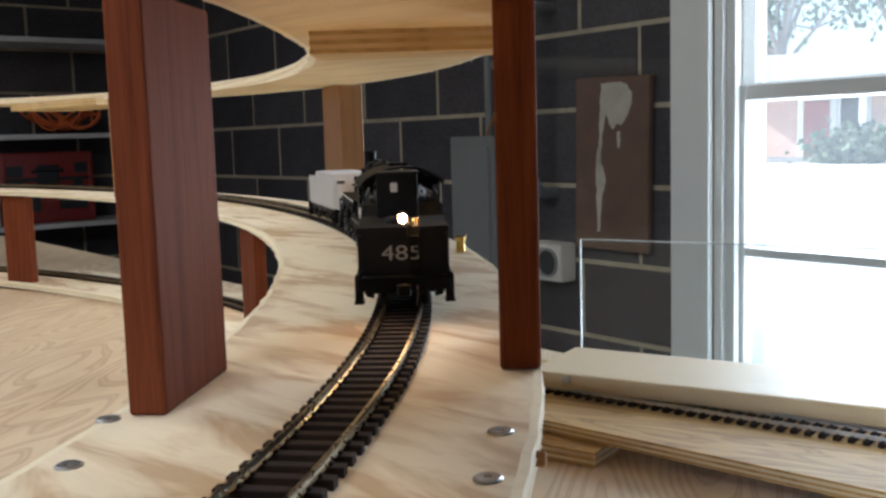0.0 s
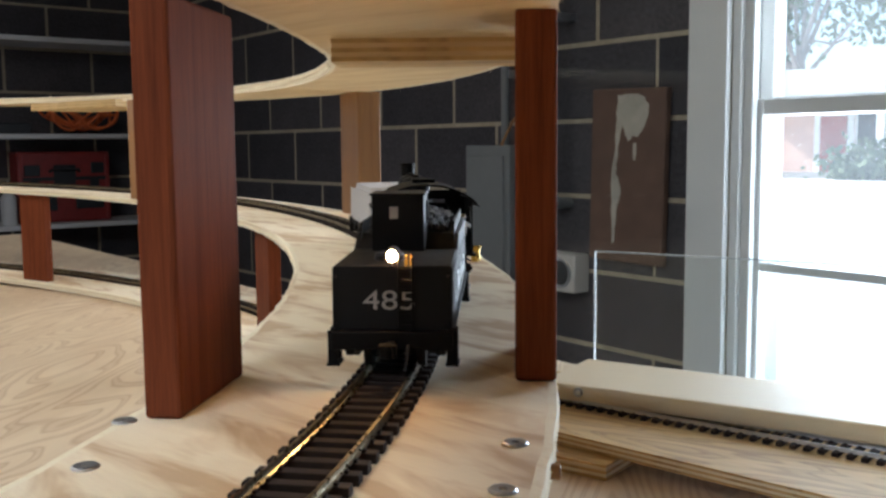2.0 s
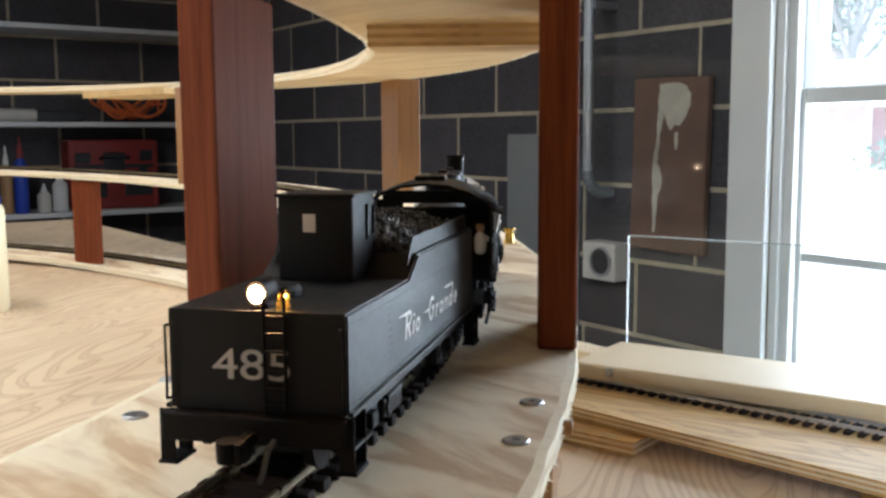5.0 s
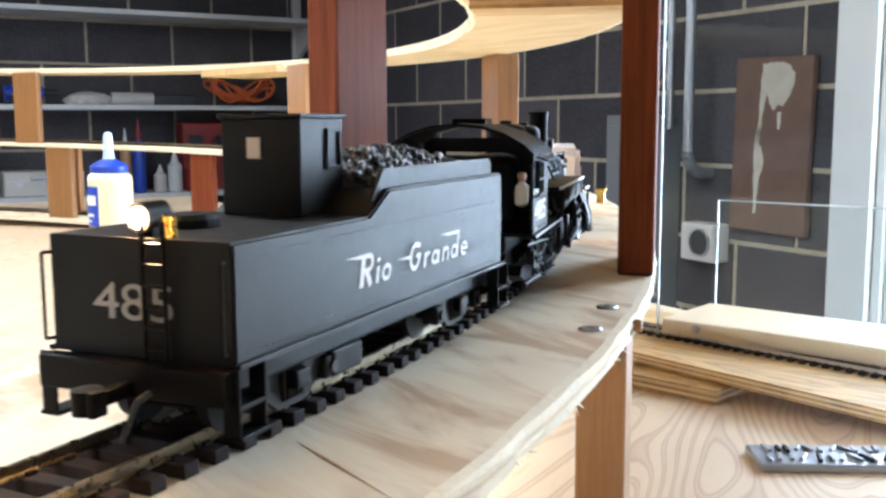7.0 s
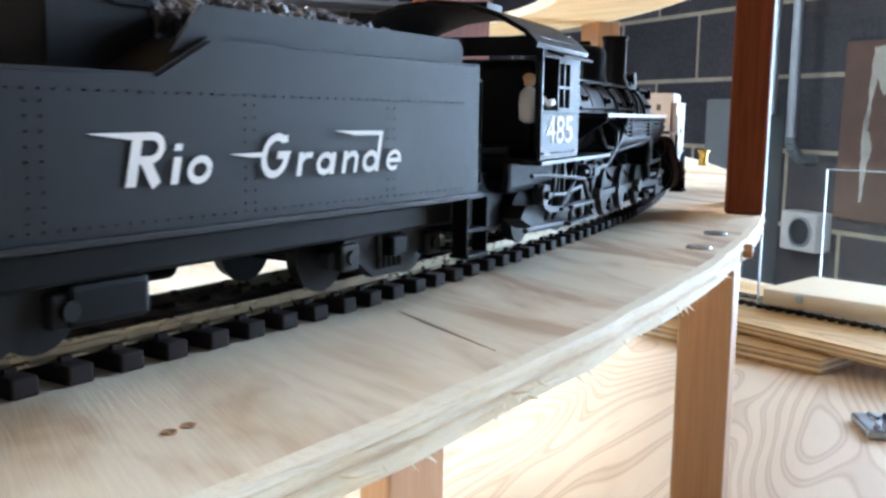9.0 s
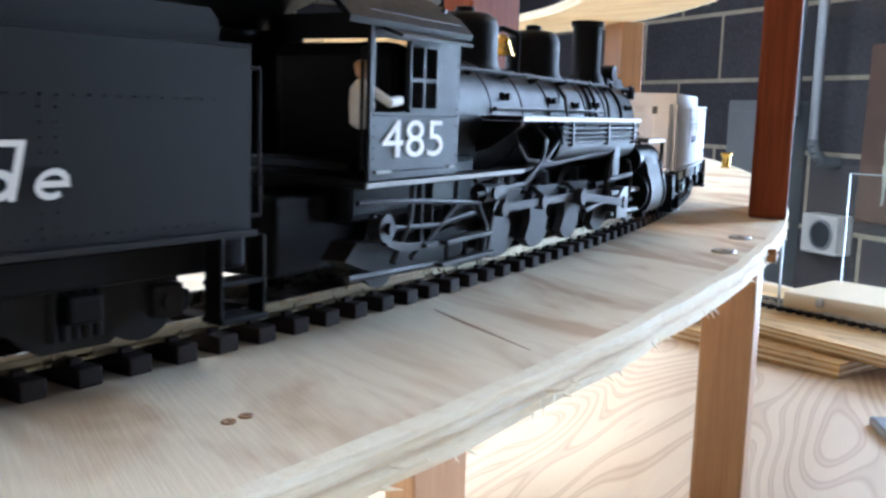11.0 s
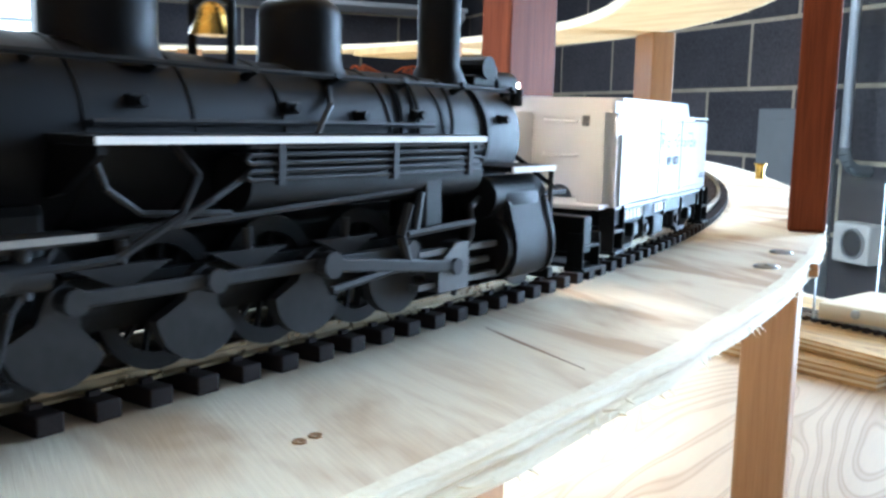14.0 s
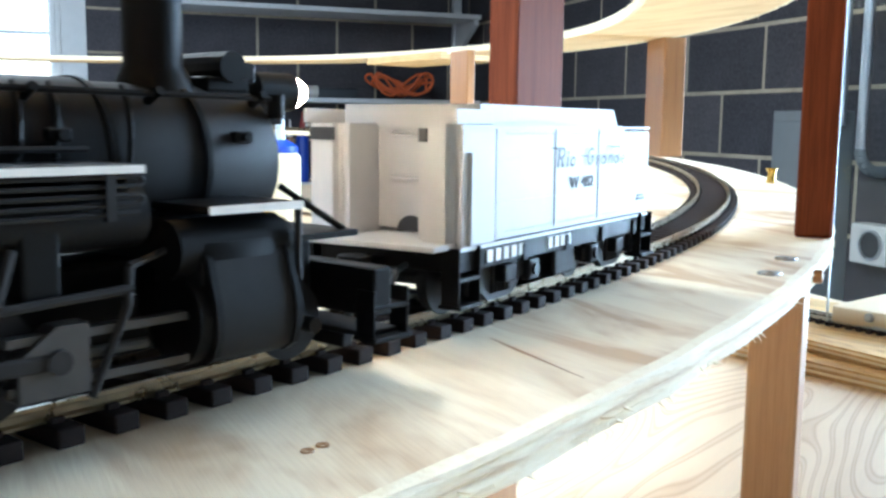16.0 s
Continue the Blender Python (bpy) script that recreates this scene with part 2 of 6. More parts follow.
dull(RUST, TENDER, TIE, BLOCK, MORTAR)
dull(MAHOGANY, level=0.10)

# ---- building helpers ----


def part(name, bm, material, parent=None, label="", smooth=False):
    me = bpy.data.meshes.new(name)
    bm.normal_update()
    bm.to_mesh(me)
    bm.free()
    for m in (material if isinstance(material, (list, tuple)) else [material]):
        me.materials.append(m)
    if smooth:
        me.polygons.foreach_set("use_smooth", [True] * len(me.polygons))
        if hasattr(me, "set_sharp_from_angle"):
            me.set_sharp_from_angle(angle=radians(38))
    ob = new(name, me)
    if parent:
        ob.parent = parent
    if label:
        ob["label"] = label
    return ob


def thing(name, label, category, m=None, group="", kind=""):
    ob = new(name)
    ob.empty_display_size = 0.02
    if m:
        ob.matrix_basis = m
    return tagged(ob, label, category, group, kind)


def xf(bm, verts, m):
    if m:
        bmesh.ops.transform(bm, matrix=m, verts=verts)


def box(bm, c, s, bevel=0.0, m=None, mat=0):
    r = bmesh.ops.create_cube(bm, size=1, matrix=Matrix.Translation(c) @ Matrix.Diagonal((*s, 1)))
    vs = r["verts"]
    faces = list({f for v in vs for f in v.link_faces})
    if bevel:
        es = list({e for v in vs for e in v.link_edges})
        out = bmesh.ops.bevel(bm, geom=es, offset=bevel, segments=2, affect="EDGES", profile=0.5)
        vs = list({v for f in out["faces"] for v in f.verts} | {v for v in vs if v.is_valid})
        faces = list({f for v in vs for f in v.link_faces})
    for f in faces:
        f.material_index = mat
    xf(bm, vs, m)
    return bm


def rod(bm, a, b, r, seg=12, r2=None, mat=0, caps=True):
    a, b = Vector(a), Vector(b)
    d = b - a
    q = Vector((0, 0, 1)).rotation_difference(d.normalized()).to_matrix().to_4x4()
    out = bmesh.ops.create_cone(bm, cap_ends=caps, segments=seg, radius1=r, radius2=r if r2 is None else r2, depth=d.length,
                                matrix=Matrix.Translation((a + b) / 2) @ q)
    for f in {f for v in out["verts"] for f in v.link_faces}:
        f.material_index = mat
    return bm


def lathe(bm, profile, seg=24, m=None, mat=0, ring=False):
    """Turns (radius, height) pairs about z."""
    rings = []
    for r, z in profile:
        rings.append([bm.verts.new((r * math.cos(2 * math.pi * i / seg), r * math.sin(2 * math.pi * i / seg), z)) for i in range(seg)])
    if ring:
        rings.append(rings[0])
    for p, q in zip(rings[:-1], rings[1:]):
        for i in range(seg):
            f = bm.faces.new((p[i], p[(i + 1) % seg], q[(i + 1) % seg], q[i]))
            f.material_index = mat
    for end, flip in (() if ring else ((rings[0], True), (rings[-1], False))):
        f = bm.faces.new(end[::-1] if flip else end)
        f.material_index = mat
    xf(bm, list({v for row in rings for v in row}), m)
    return bm


def tube(bm, pts, r, seg=8, mat=0):
    for a, b in zip(pts[:-1], pts[1:]):
        rod(bm, a, b, r, seg, mat=mat)
    return bm


def prism(bm, outline, y0, y1, m=None, mat=0):
    """An outline in x and z, pushed from y0 to y1."""
    a = [bm.verts.new((x, y0, z)) for x, z in outline]
    b = [bm.verts.new((x, y1, z)) for x, z in outline]
    fs = [bm.faces.new(a), bm.faces.new(b[::-1])]
    for i in range(len(a)):
        j = (i + 1) % len(a)
        fs.append(bm.faces.new((a[j], a[i], b[i], b[j])))
    for f in fs:
        f.material_index = mat
    bmesh.ops.recalc_face_normals(bm, faces=fs)
    xf(bm, a + b, m)
    return bm


def lettering(text, height, material, parent, m, name="number", wide=1.0):
    """Readable characters as a thin mesh, standing in the plane of x and z."""
    cu = bpy.data.curves.new(name, "FONT")
    cu.body, cu.size, cu.extrude, cu.align_x = text, height * 1.4, 0.00012, "CENTER"
    tmp = bpy.data.objects.new(name, cu)
    scene.collection.objects.link(tmp)
    me = bpy.data.meshes.new_from_object(tmp.evaluated_get(bpy.context.evaluated_depsgraph_get()))
    bpy.data.objects.remove(tmp)
    me.transform(m @ Matrix.Diagonal((wide, 1, 1, 1)) @ pose(0, 0, 0, 90))
    me.materials.clear()
    me.materials.append(material)
    ob = new(name, me)
    ob.parent = parent
    return ob


# ---- the helix ----
CX, CY, R_TRACK, R_IN, R_OUT, PITCH, THICK, THIN = -0.93, -0.36, 1.4785, 1.39, 1.548, 0.165, 0.0098, 0.0070
TABLE_Z = -0.150


def deck_z(deg):
    d = deg - 45
    return PITCH / 360 * (math.hypot(max(d, 0), 6) - 6 if d > 0 else 0)


def on_helix(deg, r, z=0.0):
    a = radians(deg)
    return Vector((CX + r * math.cos(a), CY + r * math.sin(a), z))


def helix_pose(deg, r=R_TRACK, z=0.0):
    """x along the track, y to the helix's middle."""
    a = on_helix(deg, r, deck_z(deg) + z)
    slope = math.degrees(math.atan((deck_z(deg + 2) - deck_z(deg - 2)) / (radians(4) * R_TRACK)))
    return pose(a.x, a.y, a.z, 0, -slope, deg + 90)


def annulus(name, z_of, d0, d1, label, r_in=R_IN, step=0.6, thick=THICK):
    """A curved plywood deck, with plies and a sawn, slightly ragged edge."""
    rng = random.Random(7)
    ob = thing(name, label, "plywood deck", kind="structure")
    R_IN = r_in
    n = int((d1 - d0) / step)
    bm, be = bmesh.new(), bmesh.new()
    rows, edges = [], {R_IN: [], R_OUT: []}
    for i in range(n + 1):
        d = d0 + (d1 - d0) * i / n
        z = z_of(d)
        jit = {R_IN: rng.uniform(-0.0006, 0.0006), R_OUT: rng.uniform(-0.0006, 0.0006)}
        rows.append([bm.verts.new(on_helix(d, r + jit.get(r, 0), z + dz)) for r, dz in ((R_IN, 0), (R_OUT, 0), (R_OUT, -thick), (R_IN, -thick))])
        for r, s in ((R_IN, -1), (R_OUT, 1)):
            prof = [(-0.003, 0.0001), (0.0003, 0), (0.0009, -0.18 * thick), (0.0003, -0.22 * thick), (0.0012, -0.43 * thick), (0.0004, -0.52 * thick), (0.0010, -0.73 * thick), (0.0003, -0.79 * thick), (0.0008, -thick - 0.0002), (-0.003, -thick - 0.0002)]
            edges[r].append([be.verts.new(on_helix(d, r + jit[r] + s * (o + rng.uniform(-0.0005, 0.0005)), z + dz)) for o, dz in prof])
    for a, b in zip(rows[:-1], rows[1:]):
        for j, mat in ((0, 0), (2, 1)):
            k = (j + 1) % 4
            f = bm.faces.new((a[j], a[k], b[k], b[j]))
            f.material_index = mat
    bmesh.ops.recalc_face_normals(bm, faces=bm.faces)
    for r in edges:
        for a, b in zip(edges[r][:-1], edges[r][1:]):
            for j in range(len(a) - 1):
                q = (a[j], b[j], b[j + 1], a[j + 1])
                be.faces.new(q if r == R_OUT else q[::-1])
    bmesh.ops.recalc_face_normals(be, faces=be.faces)
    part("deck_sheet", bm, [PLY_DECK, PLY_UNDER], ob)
    rim = part("sawn_edge", be, PLY_EDGE, ob, "rough sawn plywood edge")
    verts, faces = [], []
    for _ in range(300):
        d = rng.uniform(max(d0, 12), min(d1, 75))
        base = on_helix(d, R_OUT + 0.0004, z_of(d) - thick * rng.uniform(0.55, 1.0))
        out = Vector((math.cos(radians(d)), math.sin(radians(d)), 0))
        along = Vector((-out.y, out.x, 0)) * rng.uniform(-0.004, 0.004)
        w = Vector((-out.y, out.x, 0)) * rng.uniform(0.0003, 0.0009)
        tip = base + out * rng.uniform(0.0004, 0.0024) + along + Vector((0, 0, -rng.uniform(0.0005, 0.0035)))
        k = len(verts)
        verts += [base - w, base + w, base + Vector((0, 0, -0.0008)), tip]
        faces += [(k, k + 1, k + 3), (k + 1, k + 2, k + 3), (k + 2, k, k + 3)]
    me = bpy.data.meshes.new("splinters")
    me.from_pydata(verts, [], faces)
    me.materials.append(PLY_EDGE)
    chips = new("splinters", me)
    chips.parent = rim
    tagged(chips, kind="stuff")
    return ob


annulus("helix_deck", deck_z, 8, 215, "pale plywood helix deck with sawn edges", thick=THIN)
annulus("helix_deck", lambda d: deck_z(d) + PITCH, 8, 160, "raised plywood helix deck on wooden posts", 1.421)
annulus("helix_deck", lambda d: max(TABLE_Z + THICK + 0.002, PITCH / 360 * (d - 45) - PITCH), 62, 200, "lowest plywood helix deck rising from the table")


def sweep(profile, d0, d1, z_of, step=0.8):
    bm = bmesh.new()
    n = int((d1 - d0) / step)
    rings = []
    for i in range(n + 1):
        d = d0 + (d1 - d0) * i / n
        rings.append([bm.verts.new(on_helix(d, r, z_of(d) + z)) for r, z in profile])
    k = len(profile)
    for a, b in zip(rings[:-1], rings[1:]):
        for j in range(k):
            bm.faces.new((a[j], a[(j + 1) % k], b[(j + 1) % k], b[j]))
    bm.faces.new(rings[0])
    bm.faces.new(rings[-1][::-1])
    bmesh.ops.recalc_face_normals(bm, faces=bm.faces)
    return bm


GAUGE, TIE_H, RAIL_H = 0.0205, 0.0034, 0.0030


def rail_profile(r):
    h = TIE_H
    return [(r - 0.0011, h), (r + 0.0011, h), (r + 0.0011, h + 0.0005), (r + 0.0003, h + 0.0009), (r + 0.0003, h + 0.002), (r + 0.0006, h + 0.0023),
            (r + 0.0006, h + RAIL_H), (r - 0.0006, h + RAIL_H), (r - 0.0006, h + 0.0023), (r - 0.0003, h + 0.002), (r - 0.0003, h + 0.0009), (r - 0.0011, h + 0.0005)]


def tie_mesh(material):
    bm = bmesh.new()
    box(bm, (0, 0, TIE_H / 2), (0.0049, 0.0325, TIE_H), 0.0004)
    for s in (-1, 1):
        for e in (-1, 1):
            box(bm, (0.0, s * (GAUGE / 2 + e * 0.0016), TIE_H + 0.0004), (0.0022, 0.0012, 0.0009))
    me = bpy.data.meshes.new("tie")
    bm.to_mesh(me)
    bm.free()
    me.materials.append(material)
    return me


TIE_MESH = tie_mesh(TIE)


def helix_track(z_of, d0, d1, first, last, label):
    ob = thing("model_track", label, "model track")
    for r in (R_TRACK - GAUGE / 2, R_TRACK + GAUGE / 2):
        part("rail", sweep(rail_profile(r), d0, d1, z_of), RAIL, ob, "bare metal rail")
    pitch = math.degrees(0.0102 / R_TRACK)
    rng = random.Random(3)
    n, rest = int((d1 - d0) / pitch), bmesh.new()
    for i in range(n):
        d = d0 + (i + 0.5) * pitch
        a = on_helix(d, R_TRACK, z_of(d))
        m = pose(a.x, a.y, a.z, 0, 0, d + 90 + rng.uniform(-0.8, 0.8))
        if first <= d <= last:
            t = new("tie", TIE_MESH)
            t.parent, t.matrix_basis = ob, m
        else:
            box(rest, (0, 0, TIE_H / 2), (0.0049, 0.0325, TIE_H), 0, m)
    if rest.verts:
        tagged(part("tie_row", rest, TIE, ob), kind="stuff")
    else:
        rest.free()
    return ob


helix_track(deck_z, 9, 214, 14, 112, "model railway track with dark ties and bare rails on the deck")
helix_track(lambda d: max(TABLE_Z + THICK + 0.002, PITCH / 360 * (d - 45) - PITCH), 63, 198, 500, 501, "model railway track on the lowest deck")


def post(deg, r, z0, z1, material, label, along=0.070, across=0.0145, shift=0.0):
    a = on_helix(deg, r)
    bm = bmesh.new()
    box(bm, (shift, 0, (z0 + z1) / 2), (along, across, z1 - z0), 0.0016)
    ob = part("wooden_post", bm, material)
    ob.matrix_basis = pose(a.x, a.y, 0, 0, 0, deg + 90)
    return tagged(ob, label, "post", "posts of the helix")


def top_under(d):
    return deck_z(d) + PITCH - THICK


post(44.9, 1.404, deck_z(45), top_under(45), MAHOGANY, "dark red mahogany post between two plywood decks")
post(47.5, 1.5395, deck_z(47), top_under(47), MAHOGANY, "dark mahogany post with rounded edges at the deck's rim", 0.070, 0.0175)
post(78.6, 1.551, deck_z(78.6), top_under(78.6), OAK, "golden brown wooden post between plywood decks", 0.064, 0.03)
for deg, r in ((95, 1.402), (130.7, 1.402), (163, 1.402)):
    post(deg, r, deck_z(deg), top_under(deg), OAK, "golden brown wooden post between plywood decks", 0.066)
post(42.7, 1.405, TABLE_Z, deck_z(44) - THIN, POPLAR, "pale wooden post from table to deck", 0.060)
post(44.3, 1.531, TABLE_Z, deck_z(45) - THIN, POPLAR, "pale wooden post from table to deck", 0.030, 0.022)
for deg, r, mt in ((75, 1.402, MAHOGANY), (101.5, 1.53, OAK), (109.2, 1.402, MAHOGANY), (127.3, 1.402, OAK), (131, 1.53, OAK), (150, 1.402, OAK)):
    low = max(TABLE_Z + THICK + 0.002, PITCH / 360 * (deg - 45) - PITCH)
    post(deg, r, low, deck_z(deg) - THIN, mt, "brown wooden post under the deck", 0.07)


def splice(d, r, ang, length, width, z, label):
    a = on_helix(d, r)
    ob = thing("plywood_strip", label, "plywood strip", pose(a.x, a.y, z, 0, 0, ang))
    for k in range(5):
        bm = bmesh.new()
        box(bm, (0, 0, -0.0013 - 0.0024 * k), (length - 0.0006 * (k % 2), width - 0.0006 * (k % 2), 0.0023))
        part("ply", bm, PLY_UNDER if k % 2 else PLY_DARK, ob)
    return ob


splice(51.1, 1.4895, 51.1, 0.108, 0.04, top_under(51.1), "layered plywood splice plate under the raised deck")
splice(104, 1.46, 104 + 90, 0.26, 0.12, top_under(104), "layered plywood splice plate under the raised deck")


def deck_screw(x, y, z=0.0, r=0.0045):
    bm = bmesh.new()
    lathe(bm, [(r, -0.004), (r, 0.0004), (r * 0.85, 0.0009), (r * 0.3, 0.0007), (r * 0.28, -0.0005)], 16)
    ob = part("screw", bm, STEEL)
    ob.location = (x, y, z)
    return tagged(ob, "flat steel screw head sunk in plywood", "screw", "deck screws")


for x, y in ((0.126, 0.566), (0.194, 0.687), (0.225, 0.654), (0.083, 0.594)):
    deck_screw(x, y)
for x, y in ((0.3585, 0.4560), (0.3605, 0.4530)):
    tiny = deck_screw(x, y, -0.0006, 0.0013)
    tiny.data.materials[0] = POPLAR
split = bmesh.new()
prism(split, [(0.0, 0.0), (0.014, 0.0006), (0.030, 0.0002), (0.042, 0.0), (0.030, -0.0003), (0.012, -0.0004)], -0.0006, 0.0001, pose(0.292, 0.5145, 0.0, 0, 0, 5) @ pose(0, 0, 0, 90))
tagged(part("veneer_split", split, POPLAR), "thin brown split in the plywood veneer", "split")

# ---- table ----
bm = bmesh.new()
corners = [(-2.6, -2.05), (1.1, -2.05), (1.1, 1.605), (-0.17, 1.145), (-0.32, 1.26), (-2.6, 1.26)]
prism(bm, corners, 0, 0.018, Matrix.Translation((0, 0, TABLE_Z)) @ pose(0, 0, 0, 90) @ Matrix.Diagonal((1, -1, 1, 1)) @ pose(0, 0, 0, 0, 0, 0))
low = min(v.co.z for v in bm.verts)
bmesh.ops.translate(bm, vec=(0, 0, TABLE_Z - 0.018 - low), verts=bm.verts)
if max(v.co.y for v in bm.verts) > 1.7:
    bmesh.ops.transform(bm, matrix=Matrix.Diagonal((1, -1, 1, 1)), verts=bm.verts)
bmesh.ops.recalc_face_normals(bm, faces=bm.faces)
tab = thing("layout_table", "large plywood table top with swirling grain", "table", kind="")
part("tabletop", bm, PLY_TABLE, tab)
for x in (-2.4, 0.9):
    for y in (-1.85, 1.10):
        bm = bmesh.new()
        box(bm, (x, y, (TABLE_Z - 0.018 - 1.05) / 2), (0.09, 0.09, 1.05 + TABLE_Z - 0.018), 0.003)
        part("leg", bm, POPLAR, tab)

# ---- room ----
FLOOR, CEIL, WX, WY = -1.05, 1.4, -4.42, 2.4


def slab(name, c, s, material, label, category="wall"):
    bm = bmesh.new()
    box(bm, c, s)
    return tagged(part(name, bm, material), label, category, kind="structure")


slab("floor", (-1.0, -0.3, FLOOR - 0.05), (7.4, 6.0, 0.1), CONCRETE, "grey concrete basement floor", "floor")
# Unseen ceiling and walls close the room, coloured dark to cut bounced light.
slab("ceiling", (-1.0, -0.3, CEIL + 0.05), (7.4, 6.0, 0.1), PLASTER, "flat dark ceiling added out of view", "ceiling")
slab("wall_east", (2.5, -0.3, 0.175), (0.2, 5.6, 2.45), PLASTER, "plain dark wall added out of view")
slab("wall_south", (-1.0, -3.2, 0.175), (7.2, 0.2, 2.45), PLASTER, "plain dark wall added out of view")
W0, W1, WB, WT = -0.955, 0.06, -0.62, 1.12     # north window opening
V0, V1, VB, VT = -0.62, 0.36, 0.20, 1.15      # west window opening


def wall_with_hole(name, label, axis):
    ob = thing(name, label, "wall", kind="structure")
    bm = bmesh.new()
    if axis == "y":
        a0, a1, h0, h1, hb, ht = WX - 0.2, 2.6, W0, W1, WB, WT
    else:
        a0, a1, h0, h1, hb, ht = -3.1, WY, V0, V1, VB, VT
    for u0, u1, v0, v1 in ((a0, h0, FLOOR, CEIL), (h1, a1, FLOOR, CEIL), (h0, h1, FLOOR, hb), (h0, h1, ht, CEIL)):
        c, s = ((u0 + u1) / 2, (v0 + v1) / 2), (u1 - u0, v1 - v0)
        if axis == "y":
            box(bm, (c[0], WY + 0.1012, c[1]), (s[0], 0.2, s[1]))
        else:
            box(bm, (WX - 0.1012, c[0], c[1]), (0.2, s[0], s[1]))
    part("mortar_bed", bm, MORTAR, ob)
    return ob


wall_n = wall_with_hole("wall_north", "dark painted concrete block wall with pale mortar joints", "y")
wall_w = wall_with_hole("wall_west", "dark concrete block wall behind shelves", "x")


def window(name, m, w, h, label):
    """A double-hung sash window; x across, z up from the sill, y outwards."""
    ob = thing(name, label, "window", m, kind="structure")
    for nm, parts in (("casing", [((-0.055, 0, h / 2), (0.11, 0.022, h + 0.2)), ((w + 0.055, 0, h / 2), (0.11, 0.022, h + 0.2)), ((w / 2, 0, h + 0.06), (w + 0.04, 0.022, 0.12))]),
                      ("sill", [((w / 2, -0.02, -0.02), (w + 0.26, 0.06, 0.035))]),
                      ("jamb", [((0.012, 0.10, h / 2), (0.024, 0.18, h)), ((w - 0.012, 0.10, h / 2), (0.024, 0.18, h)), ((w / 2, 0.10, h - 0.012), (w, 0.18, 0.024)),
                                ((0.036, 0.035, h / 2), (0.024, 0.022, h)), ((w - 0.036, 0.035, h / 2), (0.024, 0.022, h))])):
        for c, s in parts:
            bm = bmesh.new()
            box(bm, c, s, 0.003)
            part(nm, bm, WHITE, ob)
    mid = h * 0.46
    for nm, z0, z1, y, bars in (("lower_sash", 0.0, mid + 0.02, 0.065, 0.5), ("upper_sash", mid - 0.018, h - 0.024, 0.105, 0.5)):
        bm = bmesh.new()
        x0, x1 = 0.024, w - 0.024
        for c, s in (((x0 + 0.017, z0, z1), 0.034), ((x1 - 0.017, z0, z1), 0.034)):
            box(bm, (c[0], y, (z0 + z1) / 2), (s, 0.034, z1 - z0), 0.003)
        for zc, th in ((z0 + 0.022, 0.044), (z1 - 0.018, 0.036), ((z0 + z1) / 2 + 0.02, 0.02)):
            box(bm, ((x0 + x1) / 2, y, zc), (x1 - x0 - 0.068, 0.03, th), 0.003)
        sash = part(nm, bm, WHITE, ob)
        for k, (a, b) in enumerate(((z0 + 0.044, (z0 + z1) / 2 + 0.01), ((z0 + z1) / 2 + 0.03, z1 - 0.036))):
            bm = bmesh.new()
            box(bm, ((x0 + x1) / 2, y + 0.004, (a + b) / 2), (x1 - x0 - 0.068, 0.003, b - a))
            p = part("pane", bm, GLASS, sash)
            p.visible_shadow = False
    return ob


window("window_1", pose(W0, WY - 0.004, WB), W1 - W0, WT - WB, "white double-hung sash window with painted casing")
window("window_2", pose(WX + 0.004, V0, VB, 0, 0, 90), V1 - V0, VT - VB, "white framed window beside the shelves")

# Unseen housings added above the fill lamps; nothing in them glows.
for x, y, name in ((-1.1, 0.2, "ceiling_light"), (0.9, -0.9, "ceiling_light")):
    fx = thing("ceiling_light", "long white ceiling light housing added out of view", "ceiling light", pose(x, y, CEIL), "ceiling lights")
    bm = bmesh.new()
    box(bm, (0, 0, -0.02), (1.3, 0.24, 0.04), 0.004)
    part("housing", bm, WHITE, fx)

# ---- outside ----
bm = bmesh.new()
bmesh.ops.create_grid(bm, x_segments=2, y_segments=2, size=400, matrix=Matrix.Translation((0, 0, -1.25)))
tagged(part("ground", bm, SNOW), "pale washed-out lawn outside", "ground", kind="structure")
house = thing("house", "single-storey brick house across the lawn", "house", pose(-16.2, 39.6, -1.25, 0, 0, 12))
for nm, c, s, mt in (("wall", (0, 0, 1.55), (16, 6, 3.1), HOUSE_BRICK), ("door_frame", (-4.6, -3.03, 1.3), (1.5, 0.08, 2.6), WHITE), ("door", (-4.6, -3.09, 1.2), (1.0, 0.08, 2.3), DOOR_RED), ("porch", (-4.5, -4.0, 0.1), (4.5, 2.0, 0.2), CONCRETE)):
    bm = bmesh.new()
    box(bm, c, s, 0.01)
    part(nm, bm, mt, house)
for x in (-6.6, -2.4):
    bm = bmesh.new()
    box(bm, (x, -4.7, 1.6), (0.28, 0.28, 3.0), 0.01)
    part("porch_post", bm, WHITE, house)
for x in (-3.2, 0.0, 3.2):
    bm = bmesh.new()
    box(bm, (x, -3.03, 1.8), (1.2, 0.1, 1.4), 0.01)
    wf = part("window", bm, WHITE, house)
    bm = bmesh.new()
    box(bm, (x, -3.09, 1.8), (1.0, 0.04, 1.2))
    part("pane", bm, DARKBOX, wf)
bm = bmesh.new()
prism(bm, [(-8.6, 3.1), (8.6, 3.1), (6.5, 4.05), (-6.5, 4.05)], -5.2, 3.5)
part("roof", bm, ROOFING, house)


